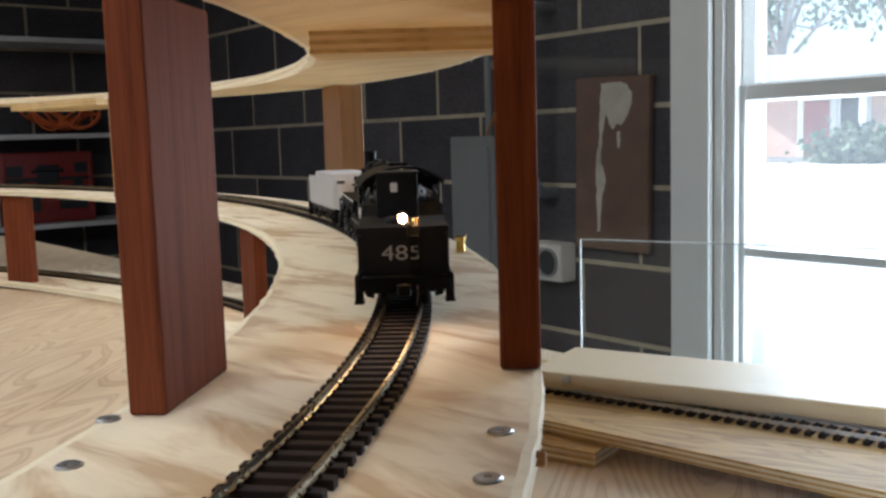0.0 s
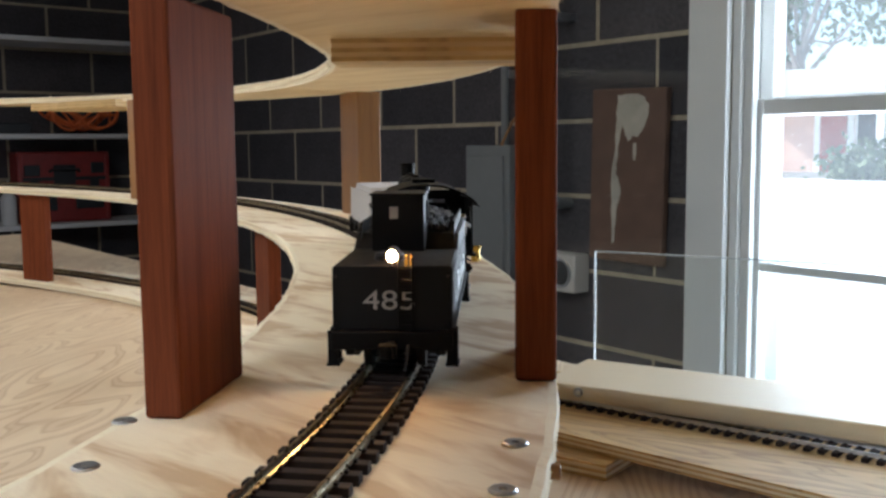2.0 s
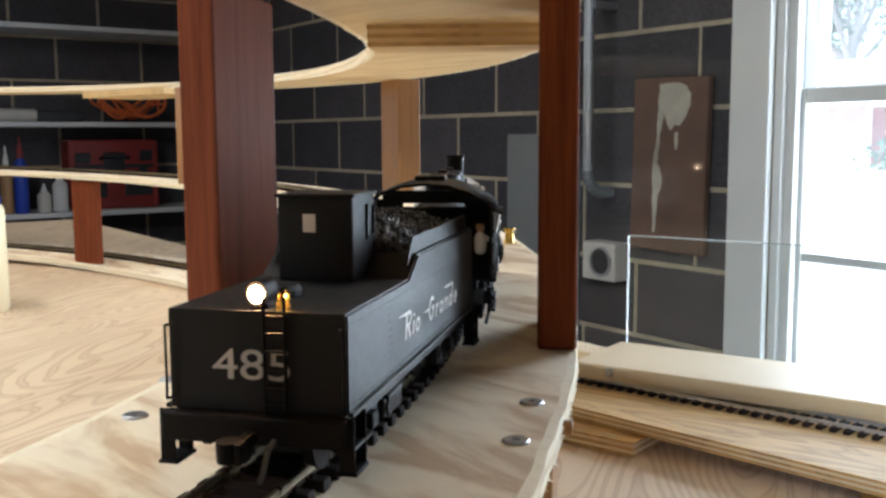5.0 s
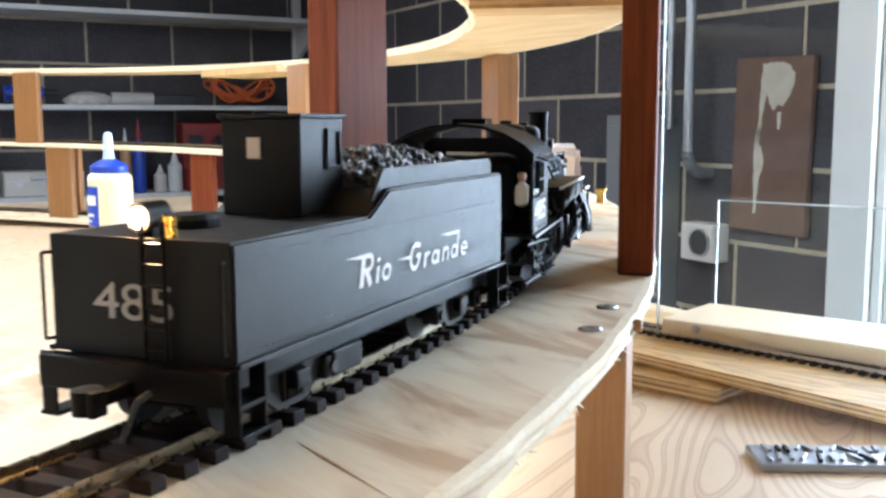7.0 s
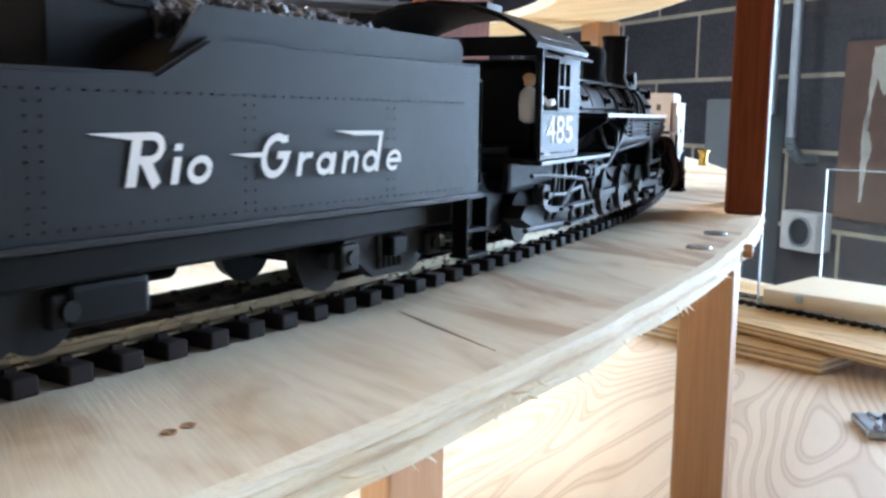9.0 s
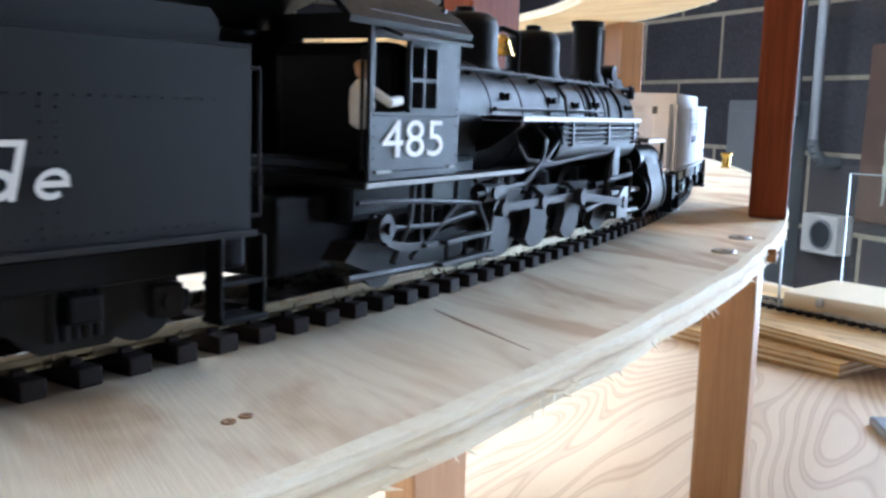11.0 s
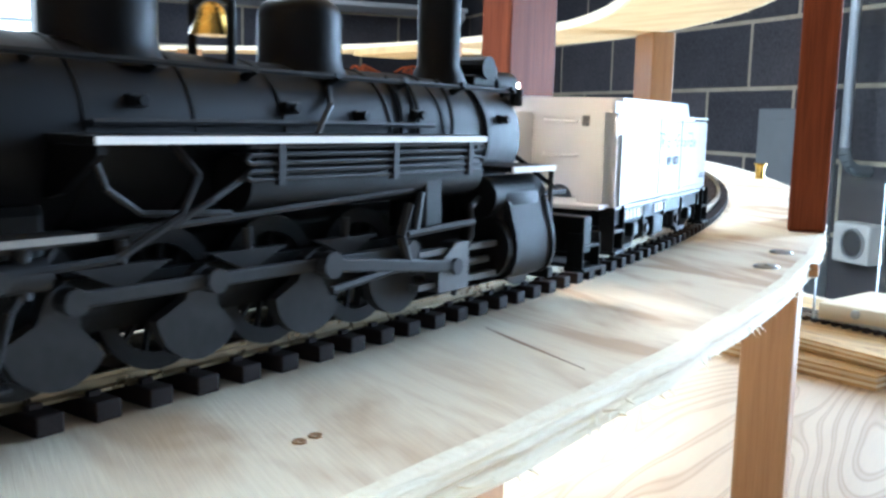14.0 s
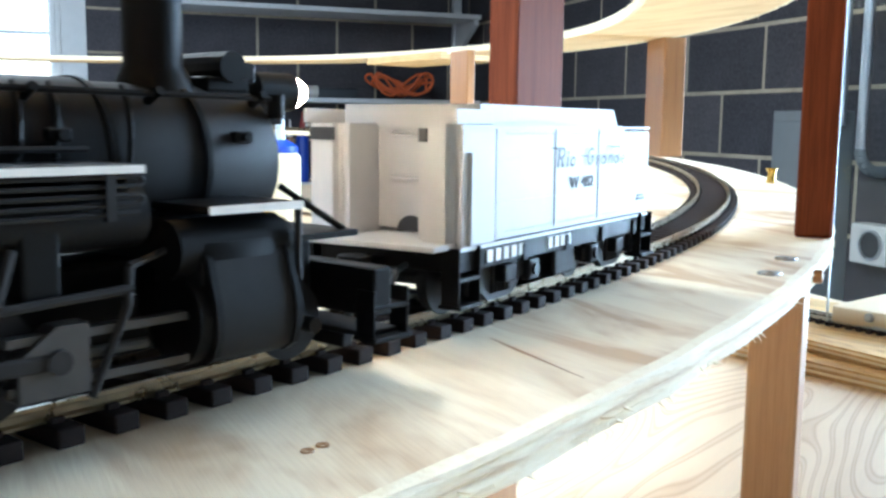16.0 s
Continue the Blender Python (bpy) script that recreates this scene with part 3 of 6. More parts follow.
def leafy_tree(x, y, h, seed):
    rng = random.Random(seed)
    ob = thing("tree", "tall leafy tree, pale green in bright daylight", "tree", pose(x, y, -1.25), "trees outside")
    trunk, crown = bmesh.new(), []
    rod(trunk, (0, 0, 0), (0, 0, h * 0.42), h * 0.024, 9, h * 0.015)
    tips = []
    for k in range(9):
        a = k * 2.4 + rng.uniform(-0.4, 0.4)
        z0 = h * rng.uniform(0.26, 0.42)
        b = Vector((math.cos(a) * h * rng.uniform(0.12, 0.26), math.sin(a) * h * rng.uniform(0.12, 0.26), h * rng.uniform(0.48, 0.86)))
        rod(trunk, (0, 0, z0), b, h * 0.010, 6, h * 0.004)
        tips.append(b)
        for _ in range(2):
            c = b.lerp(Vector((0, 0, z0)), 0.4) + Vector((rng.gauss(0, 0.09), rng.gauss(0, 0.09), rng.uniform(0.02, 0.14))) * h
            rod(trunk, b.lerp(Vector((0, 0, z0)), 0.4), c, h * 0.005, 5, h * 0.002)
            tips.append(c)
    part("trunk", trunk, BARK, ob)
    verts, faces = [], []
    for tip in tips:
        for _ in range(70):
            p = tip + Vector((rng.gauss(0, 0.055), rng.gauss(0, 0.055), rng.gauss(0, 0.045))) * h
            m = Euler((rng.uniform(0, 3), rng.uniform(0, 3), rng.uniform(0, 6))).to_matrix()
            r = h * rng.uniform(0.010, 0.020)
            i = len(verts)
            verts += [p + m @ Vector(q) * r for q in ((-1, 0, 0), (0, -0.55, 0.1), (1, 0, 0), (0, 0.55, 0.1))]
            faces.append((i, i + 1, i + 2, i + 3))
    me = bpy.data.meshes.new("crown")
    me.from_pydata(verts, [], faces)
    me.materials.append(FOLIAGE)
    new("crown", me).parent = ob


for x, y, h, sd in ((-31.0, 46, 13, 1), (-26.8, 44, 14, 2), (-22.5, 47, 16, 3), (-18.0, 49, 15, 4), (-13.0, 48, 16, 5), (-26.5, 37, 6, 6)):
    leafy_tree(x, y, h, sd)


def shrub(x, y, s, seed):
    rng = random.Random(seed)
    bm = bmesh.new()
    for _ in range(500):
        p = Vector((rng.gauss(0, 0.4), rng.gauss(0, 0.4), abs(rng.gauss(0.45, 0.28)))) * s
        bmesh.ops.create_grid(bm, x_segments=1, y_segments=1, size=0.07 * s, matrix=Matrix.Translation(p) @ Euler((rng.uniform(0, 3), rng.uniform(0, 3), rng.uniform(0, 3))).to_matrix().to_4x4())
    ob = part("shrub", bm, LEAF)
    ob.location = (x, y, -1.25)
    tagged(ob, "grey-green shrub before the brick house", "shrub", "shrubs by the house")


for x, y, s, sd in ((-18.2, 33.6, 1.1, 1), (-17.2, 34.0, 1.3, 2), (-11.4, 34.5, 1.2, 3), (-15.6, 34.3, 1.0, 4)):
    shrub(x, y, s, sd)

# ---- train ----
RT = TIE_H + RAIL_H      # top of rail above the deck
HW = 0.0285              # half width of the vehicles


def wheel(bm, x, y, r, spokes=0, w=0.003):
    m = pose(x, y, RT + r, 90)
    lathe(bm, [(r * 0.25, -w * 0.5), (r * 0.72, -w * 0.35), (r * 0.76, -w * 0.6), (r * 0.98, -w * 0.6), (r * 1.0, -w * 0.2), (r, w * 0.35), (r * 1.09, w * 0.4), (r * 1.09, w * 0.6), (r * 0.3, w * 0.6)], 26, m)


ROLLING, RODS = [], []


def wheelset(name, parent, x, r):
    """Two flanged wheels on one axle, which rolls."""
    bm = bmesh.new()
    for s in (-1, 1):
        wheel(bm, 0, s * (GAUGE / 2 + 0.001), r)
    bmesh.ops.translate(bm, vec=(0, 0, -RT - r), verts=bm.verts)
    rod(bm, (0, -0.021, 0), (0, 0.021, 0), 0.0016, 10)
    rod(bm, (r * 0.5, -0.0128, 0), (r * 0.5, 0.0128, 0), 0.0007, 6)
    ob = part(name, bm, RUST, parent, smooth=True)
    ROLLING.append((ob, x, r))
    return ob


def truck(parent, x, r=0.0076):
    tr = part("truck", box(bmesh.new(), (x, 0, RT + r + 0.001), (0.006, 0.046, 0.0045), 0.0006), BLACK, parent)
    for dx in (-0.0165, 0.0165):
        wheelset("wheelset", tr, x + dx, r)
    for s in (-1, 1):
        bm = bmesh.new()
        y = s * 0.0185
        z = RT + r
        prism(bm, [(x - 0.022, z + 0.001), (x - 0.010, z + 0.0058), (x + 0.010, z + 0.0058), (x + 0.022, z + 0.001), (x + 0.022, z - 0.002), (x + 0.012, z - 0.0015), (x + 0.006, z - 0.0058), (x - 0.006, z - 0.0058), (x - 0.012, z - 0.0015), (x - 0.022, z - 0.002)], y - 0.0011, y + 0.0011)
        for dx in (-0.0165, 0.0165):
            box(bm, (x + dx, y + s * 0.0015, z), (0.0062, 0.003, 0.0058), 0.0006)
            rod(bm, (x + dx, y, z), (x + dx, y + s * 0.0038, z), 0.0017, 10)
        for k in range(5):
            rod(bm, (x - 0.004 + 0.002 * k, y + s * 0.0012, z - 0.004), (x - 0.004 + 0.002 * k, y + s * 0.0012, z + 0.004), 0.0008, 6)
        part("side_frame", bm, RUST, tr)
    return tr


def coupler(parent, x, s):
    """Knuckle coupler at one end; s is the way out."""
    bm = bmesh.new()
    z = RT + 0.0125
    box(bm, (x + s * 0.004, 0, z), (0.010, 0.0034, 0.0034), 0.0006)
    lathe(bm, [(0.0008, -0.003), (0.0034, -0.0026), (0.0036, 0.0026), (0.0008, 0.003)], 12, pose(x + s * 0.0115, 0.0012, z))
    box(bm, (x + s * 0.0125, -0.0028, z), (0.0045, 0.0022, 0.0055), 0.0006)
    part("coupler", bm, BLACK, parent, smooth=True)
    bm = bmesh.new()
    tube(bm, [(x + s * 0.002, -0.008, z), (x + s * 0.006, -0.008, z - 0.001), (x + s * 0.0085, -0.0078, z - 0.005), (x + s * 0.010, -0.007, z - 0.0085)], 0.0008, 8)
    part("air_hose", bm, DARKBOX, parent, smooth=True)


def corner_step(parent, x, y, top, mat=BLACK):
    bm = bmesh.new()
    for dx in (-0.0048, 0.0048):
        box(bm, (x + dx, y, (top + RT + 0.003) / 2), (0.0006, 0.0050, top - RT - 0.003), 0.0002)
    box(bm, (x, y, RT + 0.0036), (0.0108, 0.0064, 0.0011), 0.0003)
    box(bm, (x, y * 0.985, RT + 0.0100), (0.0102, 0.0056, 0.0010), 0.0003)
    part("corner_step", bm, mat, parent)


def grab_iron(parent, pts, mat=BLACK, r=0.00045):
    part("grab_iron", tube(bmesh.new(), pts, r, 6), mat, parent)


def bars(parent, m, spans, mat, name="mark"):
    """A painted emblem, as slanting bars: (x, z, width, height, lean)."""
    bm = bmesh.new()
    for x, z, w, h, lean in spans:
        prism(bm, [(x, z), (x + w, z), (x + w + lean, z + h), (x + lean, z + h)], -0.0002, 0.0002, m)
    part(name, bm, mat, parent)


def stroke(bm, m, pts, w, s, lean=0.22):
    """A flat painted stroke along points in x and z, leaning to the right, with mitred bends."""
    q = [Vector((1.13 * x + 0.032 * x * x, z)) for x, z in pts]
    left, right = [], []
    for i, p in enumerate(q):
        a = (q[i] - q[i - 1]).normalized() if i else (q[1] - q[0]).normalized()
        b = (q[i + 1] - q[i]).normalized() if i < len(q) - 1 else a
        d = a + b
        d = d.normalized() if d.length > 0.2 else a
        n = Vector((-d.y, d.x)) * (w[i] if isinstance(w, (list, tuple)) else w) / 2 / max(0.6, d.dot(a))
        left.append(p + n)
        right.append(p - n)
    for i in range(len(q) - 1):
        ring = [left[i], left[i + 1], right[i + 1], right[i]]
        f = bm.faces.new([bm.verts.new(m @ Vector(((v.x + lean * v.y) * s, 0, v.y * s))) for v in ring])
        f.normal_update()


def railroad_emblem(parent, m, s, mat):
    """Speed-lined word mark in leaning strokes; s is the height of its capitals."""
    def ring(cx, cz, rx, rz, a0=0, a1=360, n=14):
        return [(cx + rx * math.cos(radians(a0 + (a1 - a0) * k / n)), cz + rz * math.sin(radians(a0 + (a1 - a0) * k / n))) for k in range(n + 1)]

    marks = [([(-0.85, 0.97), (0.05, 0.92), (0.42, 0.92)], [0.01, 0.14, 0.14]), ([(0.14, 0), (0.14, 0.92)], 0.24),
             ([(0.3, 0.92)] + ring(0.44, 0.70, 0.22, 0.22, 90, -90, 8) + [(0.2, 0.48)], 0.15), ([(0.36, 0.46), (0.66, 0.0)], 0.22),
             ([(1.02, 0), (1.02, 0.52)], 0.19), ([(1.0, 0.64), (1.0, 0.77)], 0.19), (ring(1.52, 0.26, 0.21, 0.21), 0.14),
             ([(2.15, 0.53), (2.6, 0.50), (2.95, 0.50)], [0.01, 0.09, 0.11]),
             ([(3.42, 0.84)] + ring(3.18, 0.47, 0.27, 0.40, 60, 330, 14) + [(3.46, 0.48), (3.22, 0.48)], 0.16),
             ([(3.80, 0), (3.80, 0.52)], 0.16), ([(3.84, 0.36), (3.92, 0.45), (4.08, 0.46)], 0.13),
             (ring(4.42, 0.25, 0.17, 0.20), 0.13), ([(4.62, 0), (4.62, 0.50)], 0.14),
             ([(4.92, 0), (4.92, 0.52)], 0.15), ([(4.96, 0.36), (5.05, 0.45), (5.16, 0.45), (5.22, 0.36), (5.22, 0)], 0.13),
             (ring(5.60, 0.25, 0.17, 0.20), 0.13), ([(5.80, 0), (5.80, 0.98)], 0.14), ([(4.55, 0.99), (5.1, 0.93), (5.80, 0.93)], [0.01, 0.11, 0.11]),
             ([(6.08, 0.25), (6.40, 0.25)] + ring(6.24, 0.25, 0.17, 0.21, 0, 310, 12), 0.11)]
    bm = bmesh.new()
    for k, (pts, w) in enumerate(marks):
        stroke(bm, m @ Matrix.Translation((0, -0.00003 * k, 0)), pts, w, s)
    part("railroad_mark", bm, mat, parent)


def rivets(bm, pts, r=0.00028, m=None):
    for p in pts:
        bmesh.ops.create_cone(bm, cap_ends=True, segments=5, radius1=r, radius2=r * 0.4, depth=r, matrix=Matrix.Translation(p) @ pose(0, 0, 0, 90))


def black_tender():
    t = thing("model_tender", "black model locomotive tender with white number and coal load", "model tender")
    L0, L1, zb, zd, zf, zl = -0.082, 0.084, 0.0245, 0.0510, 0.0575, 0.0630
    bm = bmesh.new()
    prism(bm, [(L0, zb), (L1, zb), (L1, zf), (-0.008, zf), (-0.020, zd), (L0, zd)], -HW, HW)
    bmesh.ops.bevel(bm, geom=[e for e in bm.edges if abs(e.verts[0].co.y - e.verts[1].co.y) < 1e-6], offset=0.0007, segments=2, affect="EDGES")
    tank = part("tank", bm, TENDER, t)
    for s in (-1, 1):
        bm = bmesh.new()
        prism(bm, [(-0.0155, zf - 0.003), (0.078, zf - 0.003), (0.078, zl - 0.002), (0.076, zl), (-0.008, zl)], s * (HW - 0.0028) - 0.0006, s * (HW - 0.0028) + 0.0006)
        part("coal_board", bm, TENDER, t)
        bm = bmesh.new()
        box(bm, (0.001, s * (HW + 0.0006), zb + 0.0003), (0.166, 0.0018, 0.0012), 0.0002)
        part("side_sill", bm, RUST, t, "pale worn sill line")
        bm = bmesh.new()
        y = s * (HW + 0.0001)
        rivets(bm, [(L0 + 0.004 + 0.0026 * k, y, z) for k in range(60) for z in (zb + 0.0025, 0.0478)] + [(x, y, zb + 0.004 + 0.0022 * k) for k in range(9) for x in (-0.044, -0.0415, 0.0, 0.0025, 0.044, 0.0465)])
        part("rivet_lines", bm, TENDER, tank)
    bm = bmesh.new()
    box(bm, (0.001, 0, zb - 0.0035), (0.168, 0.05, 0.006), 0.0008)
    part("underframe", bm, BLACK, t)
    bm = bmesh.new()
    box(bm, (L0 - 0.002, 0, zb - 0.004), (0.005, 0.058, 0.0075), 0.0006)
    part("end_beam", bm, BLACK, t)
    for s in (-1, 1):
        corner_step(t, L0 + 0.003, s * 0.0285, zb)
        corner_step(t, L1 - 0.004, s * 0.0285, zb)
        grab_iron(t, [(L0 - 0.0005, s * 0.0265, zb + 0.003), (L0 - 0.003, s * 0.0275, zb + 0.003), (L0 - 0.003, s * 0.0275, zd - 0.004), (L0 - 0.0005, s * 0.0265, zd - 0.004)])
        grab_iron(t, [(L1 + 0.0005, s * 0.027, zb + 0.003), (L1 + 0.0025, s * 0.027, zb + 0.003), (L1 + 0.0025, s * 0.027, zf - 0.004), (L1 + 0.0005, s * 0.027, zf - 0.004)])
    for x in (-0.052, 0.052):
        truck(t, x)
    coupler(t, L0 - 0.004, -1)
    # ladder on the end
    bm = bmesh.new()
    for y in (-0.010, -0.0035):
        rod(bm, (L0 - 0.0018, y, zb), (L0 - 0.0018, y, zd + 0.004), 0.0006, 6)
    for k in range(6):
        rod(bm, (L0 - 0.0018, -0.010, zb + 0.003 + k * 0.0045), (L0 - 0.0018, -0.0035, zb + 0.003 + k * 0.0045), 0.0005, 6)
    part("ladder", bm, BLACK, t)
    # cistern box, hatch, brake cylinder
    bm = bmesh.new()
    box(bm, (-0.028, -0.021, zb - 0.010), (0.016, 0.009, 0.007), 0.001)
    part("tool_box", bm, BLACK, t)
    bm = bmesh.new()
    rod(bm, (-0.012, 0.012, zb - 0.010), (0.012, 0.012, zb - 0.010), 0.0052, 16)
    part("air_tank", bm, BLACK, t, smooth=True)
    bm = bmesh.new()
    lathe(bm, [(0.0075, 0), (0.0075, 0.002), (0.0065, 0.0032), (0.002, 0.0036)], 20, pose(-0.058, 0.004, zd))
    part("water_hatch", bm, TENDER, t)
    # brakeman's shelter
    dh = part("doghouse", box(bmesh.new(), (-0.0180, 0.003, zd + 0.0130), (0.023, 0.028, 0.026), 0.0006), TENDER, t)
    bm = bmesh.new()
    box(bm, (-0.0180, 0.003, zd + 0.0264), (0.0246, 0.0298, 0.0012), 0.0004)
    part("roof", bm, TENDER, dh)
    for c, s in (((-0.0297, 0.005, zd + 0.0180), (0.0008, 0.0045, 0.0055)),):
        part("window", box(bmesh.new(), c, s), PALEBOX, dh, "small pale end window")
    for x in (-0.0122,):
        bm = bmesh.new()
        for a, b in (((x, -0.0114, zd + 0.0125), (0.0075, 0.0008, 0.0009)), ((x, -0.0114, zd + 0.0225), (0.0075, 0.0008, 0.0009)), ((x - 0.0036, -0.0114, zd + 0.0175), (0.0009, 0.0008, 0.011)), ((x + 0.0036, -0.0114, zd + 0.0175), (0.0009, 0.0008, 0.011))):
            box(bm, a, b)
        part("window_frame", bm, BLACK, dh)
    # coal
    rng = random.Random(5)
    bm = bmesh.new()
    for _ in range(900):
        x, y = rng.uniform(-0.007, 0.074), rng.uniform(-0.022, 0.022)
        z = zf - 0.001 + 0.0105 * (1 - (y / 0.026) ** 2) * (0.55 + 0.45 * math.sin((x + 0.010) / 0.085 * math.pi)) + rng.uniform(-0.002, 0.001)
        k = rng.uniform(0.0009, 0.0023)
        bmesh.ops.create_icosphere(bm, subdivisions=0 + 1, radius=k, matrix=Matrix.Translation((x, y, z)) @ Euler((rng.uniform(0, 6), rng.uniform(0, 6), 0)).to_matrix().to_4x4() @ Matrix.Diagonal((1, rng.uniform(0.6, 1), rng.uniform(0.5, 0.9), 1)))
    tagged(part("coal_load", bm, COAL, t, "heap of black coal"), kind="stuff")
    # headlight
    bm = bmesh.new()
    rod(bm, (L0 + 0.001, 0, zd + 0.0042), (L0 + 0.009, 0, zd + 0.0042), 0.0034, 20)
    box(bm, (L0 + 0.006, 0, zd + 0.0008), (0.006, 0.005, 0.003))
    hl = part("headlight", bm, BLACK, t, smooth=True)
    bm = bmesh.new()
    lathe(bm, [(0.0023, 0), (0.0021, 0.0007), (0.0014, 0.0012), (0.0005, 0.0014)], 18, pose(L0 + 0.0011, 0, zd + 0.0042, 0, -90))
    part("lens", bm, LAMP_ON, hl, "lit warm headlight lens")
    for y in (-0.009, -0.0065):
        bm = bmesh.new()
        rod(bm, (L0 + 0.003, y, zd), (L0 + 0.003, y, zd + 0.0045), 0.0008, 8)
        part("marker_lamp", bm, BRASS, t)
    lettering("485", 0.0082, LETTER_SHADED, t, pose(L0 - 0.0003, 0.0012, zb + 0.0085, 0, 0, -90), wide=1.5)
    for o in t.children:
        if o.name.split(".")[0] != "truck":
            o.data.transform(Matrix.Diagonal((1, 0.87, 1, 1)))
            for q in o.children:
                q.data.transform(Matrix.Diagonal((1, 0.87, 1, 1)))
    side = HW * 0.87
    railroad_emblem(t, pose(-0.0275, -side - 0.0003, zb + 0.0083), 0.0087, LETTER)
    railroad_emblem(t, pose(0.0290, side + 0.0003, zb + 0.0083, 0, 0, 180), 0.0087, LETTER)
    return t


DRIVERS, DRIVER_R, CRANK, ROD_LEN, CROSS_Z = (-0.0405, -0.0145, 0.0115, 0.0375), 0.0118, 0.0045, 0.040, 0.0180


def spoked(bm, x, y, r, s):
    """A driving wheel with tyre, spokes, hub and counterweight."""
    m = pose(x, y, RT + r, 90)
    seg = 32
    lathe(bm, [(r * 0.80, -0.0014), (r, -0.0014), (r, 0.0010), (r * 1.06, 0.0012), (r * 1.06, 0.0018), (r * 0.80, 0.0018)], seg, m, ring=True)
    lathe(bm, [(0.0005, -0.0022), (r * 0.2, -0.0022), (r * 0.24, 0.0015), (0.0005, 0.0015)], 14, m)
    for k in range(12):
        a = 2 * math.pi * k / 12
        rod(bm, (x + math.cos(a) * r * 0.2, y, RT + r + math.sin(a) * r * 0.2), (x + math.cos(a) * r * 0.82, y, RT + r + math.sin(a) * r * 0.82), r * 0.055, 5)
    pts = [(x + math.cos(a) * r * 0.8, RT + r + math.sin(a) * r * 0.8) for a in [radians(200 + 14 * i) for i in range(11)]]
    prism(bm, pts, y - 0.001, y + 0.001)


def locomotive():
    t = thing("model_locomotive", "black model steam locomotive with white cab number, headlight lit", "model locomotive")
    zc, rb = 0.0454, 0.0148
    # boiler
    bm = bmesh.new()
    lathe(bm, [(0.004, -0.076), (rb + 0.0020, -0.0755), (rb + 0.0020, -0.040), (rb + 0.0010, -0.012), (rb, 0.010), (rb, 0.066), (rb - 0.0008, 0.0665)], 48, pose(0, 0, zc, 0, 90))
    boiler = part("boiler", bm, SATIN, t, smooth=True)
    bm = bmesh.new()
    lathe(bm, [(rb - 0.0006, 0.0662), (rb - 0.0006, 0.1000), (rb - 0.0015, 0.1012), (rb - 0.0045, 0.1016), (rb - 0.006, 0.1035), (0.008, 0.1050), (0.003, 0.1055)], 48, pose(0, 0, zc, 0, 90))
    part("smokebox", bm, SOOT, t, "greyish smokebox", True)
    for x in (-0.056, -0.030, -0.008, 0.014, 0.046, 0.0655, 0.084):
        bm = bmesh.new()
        r0 = rb + (0.0020 if x < -0.035 else 0.0017 if x < -0.02 else 0.0009 if x < 0 else 0.0001)
        lathe(bm, [(r0 - 0.001, x - 0.0006), (r0 + 0.0002, x - 0.0006), (r0 + 0.0002, x + 0.0006), (r0 - 0.001, x + 0.0006)], 48, pose(0, 0, zc, 0, 90))
        part("boiler_band", bm, BLACK, boiler, smooth=True)
    # domes, stack, bell, generator, whistle
    def dome(x, r, top, nm):
        base = zc + rb - 0.003
        bm = bmesh.new()
        lathe(bm, [(r * 1.25, base), (r * 1.05, base + 0.0028), (r, base + 0.005), (r, top - 0.004), (r * 0.92, top - 0.0018), (r * 0.7, top - 0.0004), (r * 0.3, top), (r * 0.28, top + 0.0014), (r * 0.1, top + 0.0018)], 28, pose(x, 0, 0))
        return part(nm, bm, SATIN, t, smooth=True)

    dome(-0.0165, 0.0098, 0.0752, "steam_dome")
    dome(0.0325, 0.0089, 0.0742, "sand_dome")
    bm = bmesh.new()
    lathe(bm, [(0.0080, 0.0570), (0.0064, 0.0612), (0.0054, 0.0630), (0.0055, 0.0795), (0.0061, 0.0800), (0.0061, 0.0815), (0.0048, 0.0815), (0.0046, 0.0640)], 28, pose(0.0825, 0, 0))
    part("smokestack", bm, BLACK, t, smooth=True)
    bm = bmesh.new()
    lathe(bm, [(0.0042, 0.0645), (0.0038, 0.0657), (0.0029, 0.0680), (0.0025, 0.0696), (0.0010, 0.0708)], 18, pose(0.0085, 0, 0))
    bell = part("bell", bm, BRASS, t, "brass bell", True)
    bm = bmesh.new()
    tube(bm, [(0.0085, -0.0056, 0.0585), (0.0085, -0.0056, 0.0708), (0.0085, 0, 0.0728), (0.0085, 0.0056, 0.0708), (0.0085, 0.0056, 0.0585)], 0.0009, 8)
    part("bell_frame", bm, BLACK, bell)
    bm = bmesh.new()
    box(bm, (0.0985, 0.0, 0.0622), (0.008, 0.011, 0.0042), 0.001)
    rod(bm, (0.0955, -0.007, 0.0632), (0.0955, 0.007, 0.0632), 0.0030, 14)
    box(bm, (0.0950, 0, 0.0598), (0.010, 0.012, 0.003), 0.0006)
    part("feedwater_gear", bm, BLACK, t)
    # headlight
    bm = bmesh.new()
    rod(bm, (0.1050, 0, 0.0590), (0.1150, 0, 0.0590), 0.0040, 20)
    box(bm, (0.1075, 0, 0.0548), (0.007, 0.006, 0.005), 0.0004)
    hl = part("headlight", bm, BLACK, t, smooth=True)
    bm = bmesh.new()
    lathe(bm, [(0.0033, 0), (0.0031, 0.0018), (0.0022, 0.0034), (0.0007, 0.0040)], 18, pose(0.1149, 0, 0.0590, 0, 90))
    part("lens", bm, LAMP_SOFT, hl, "lit warm headlight lens")
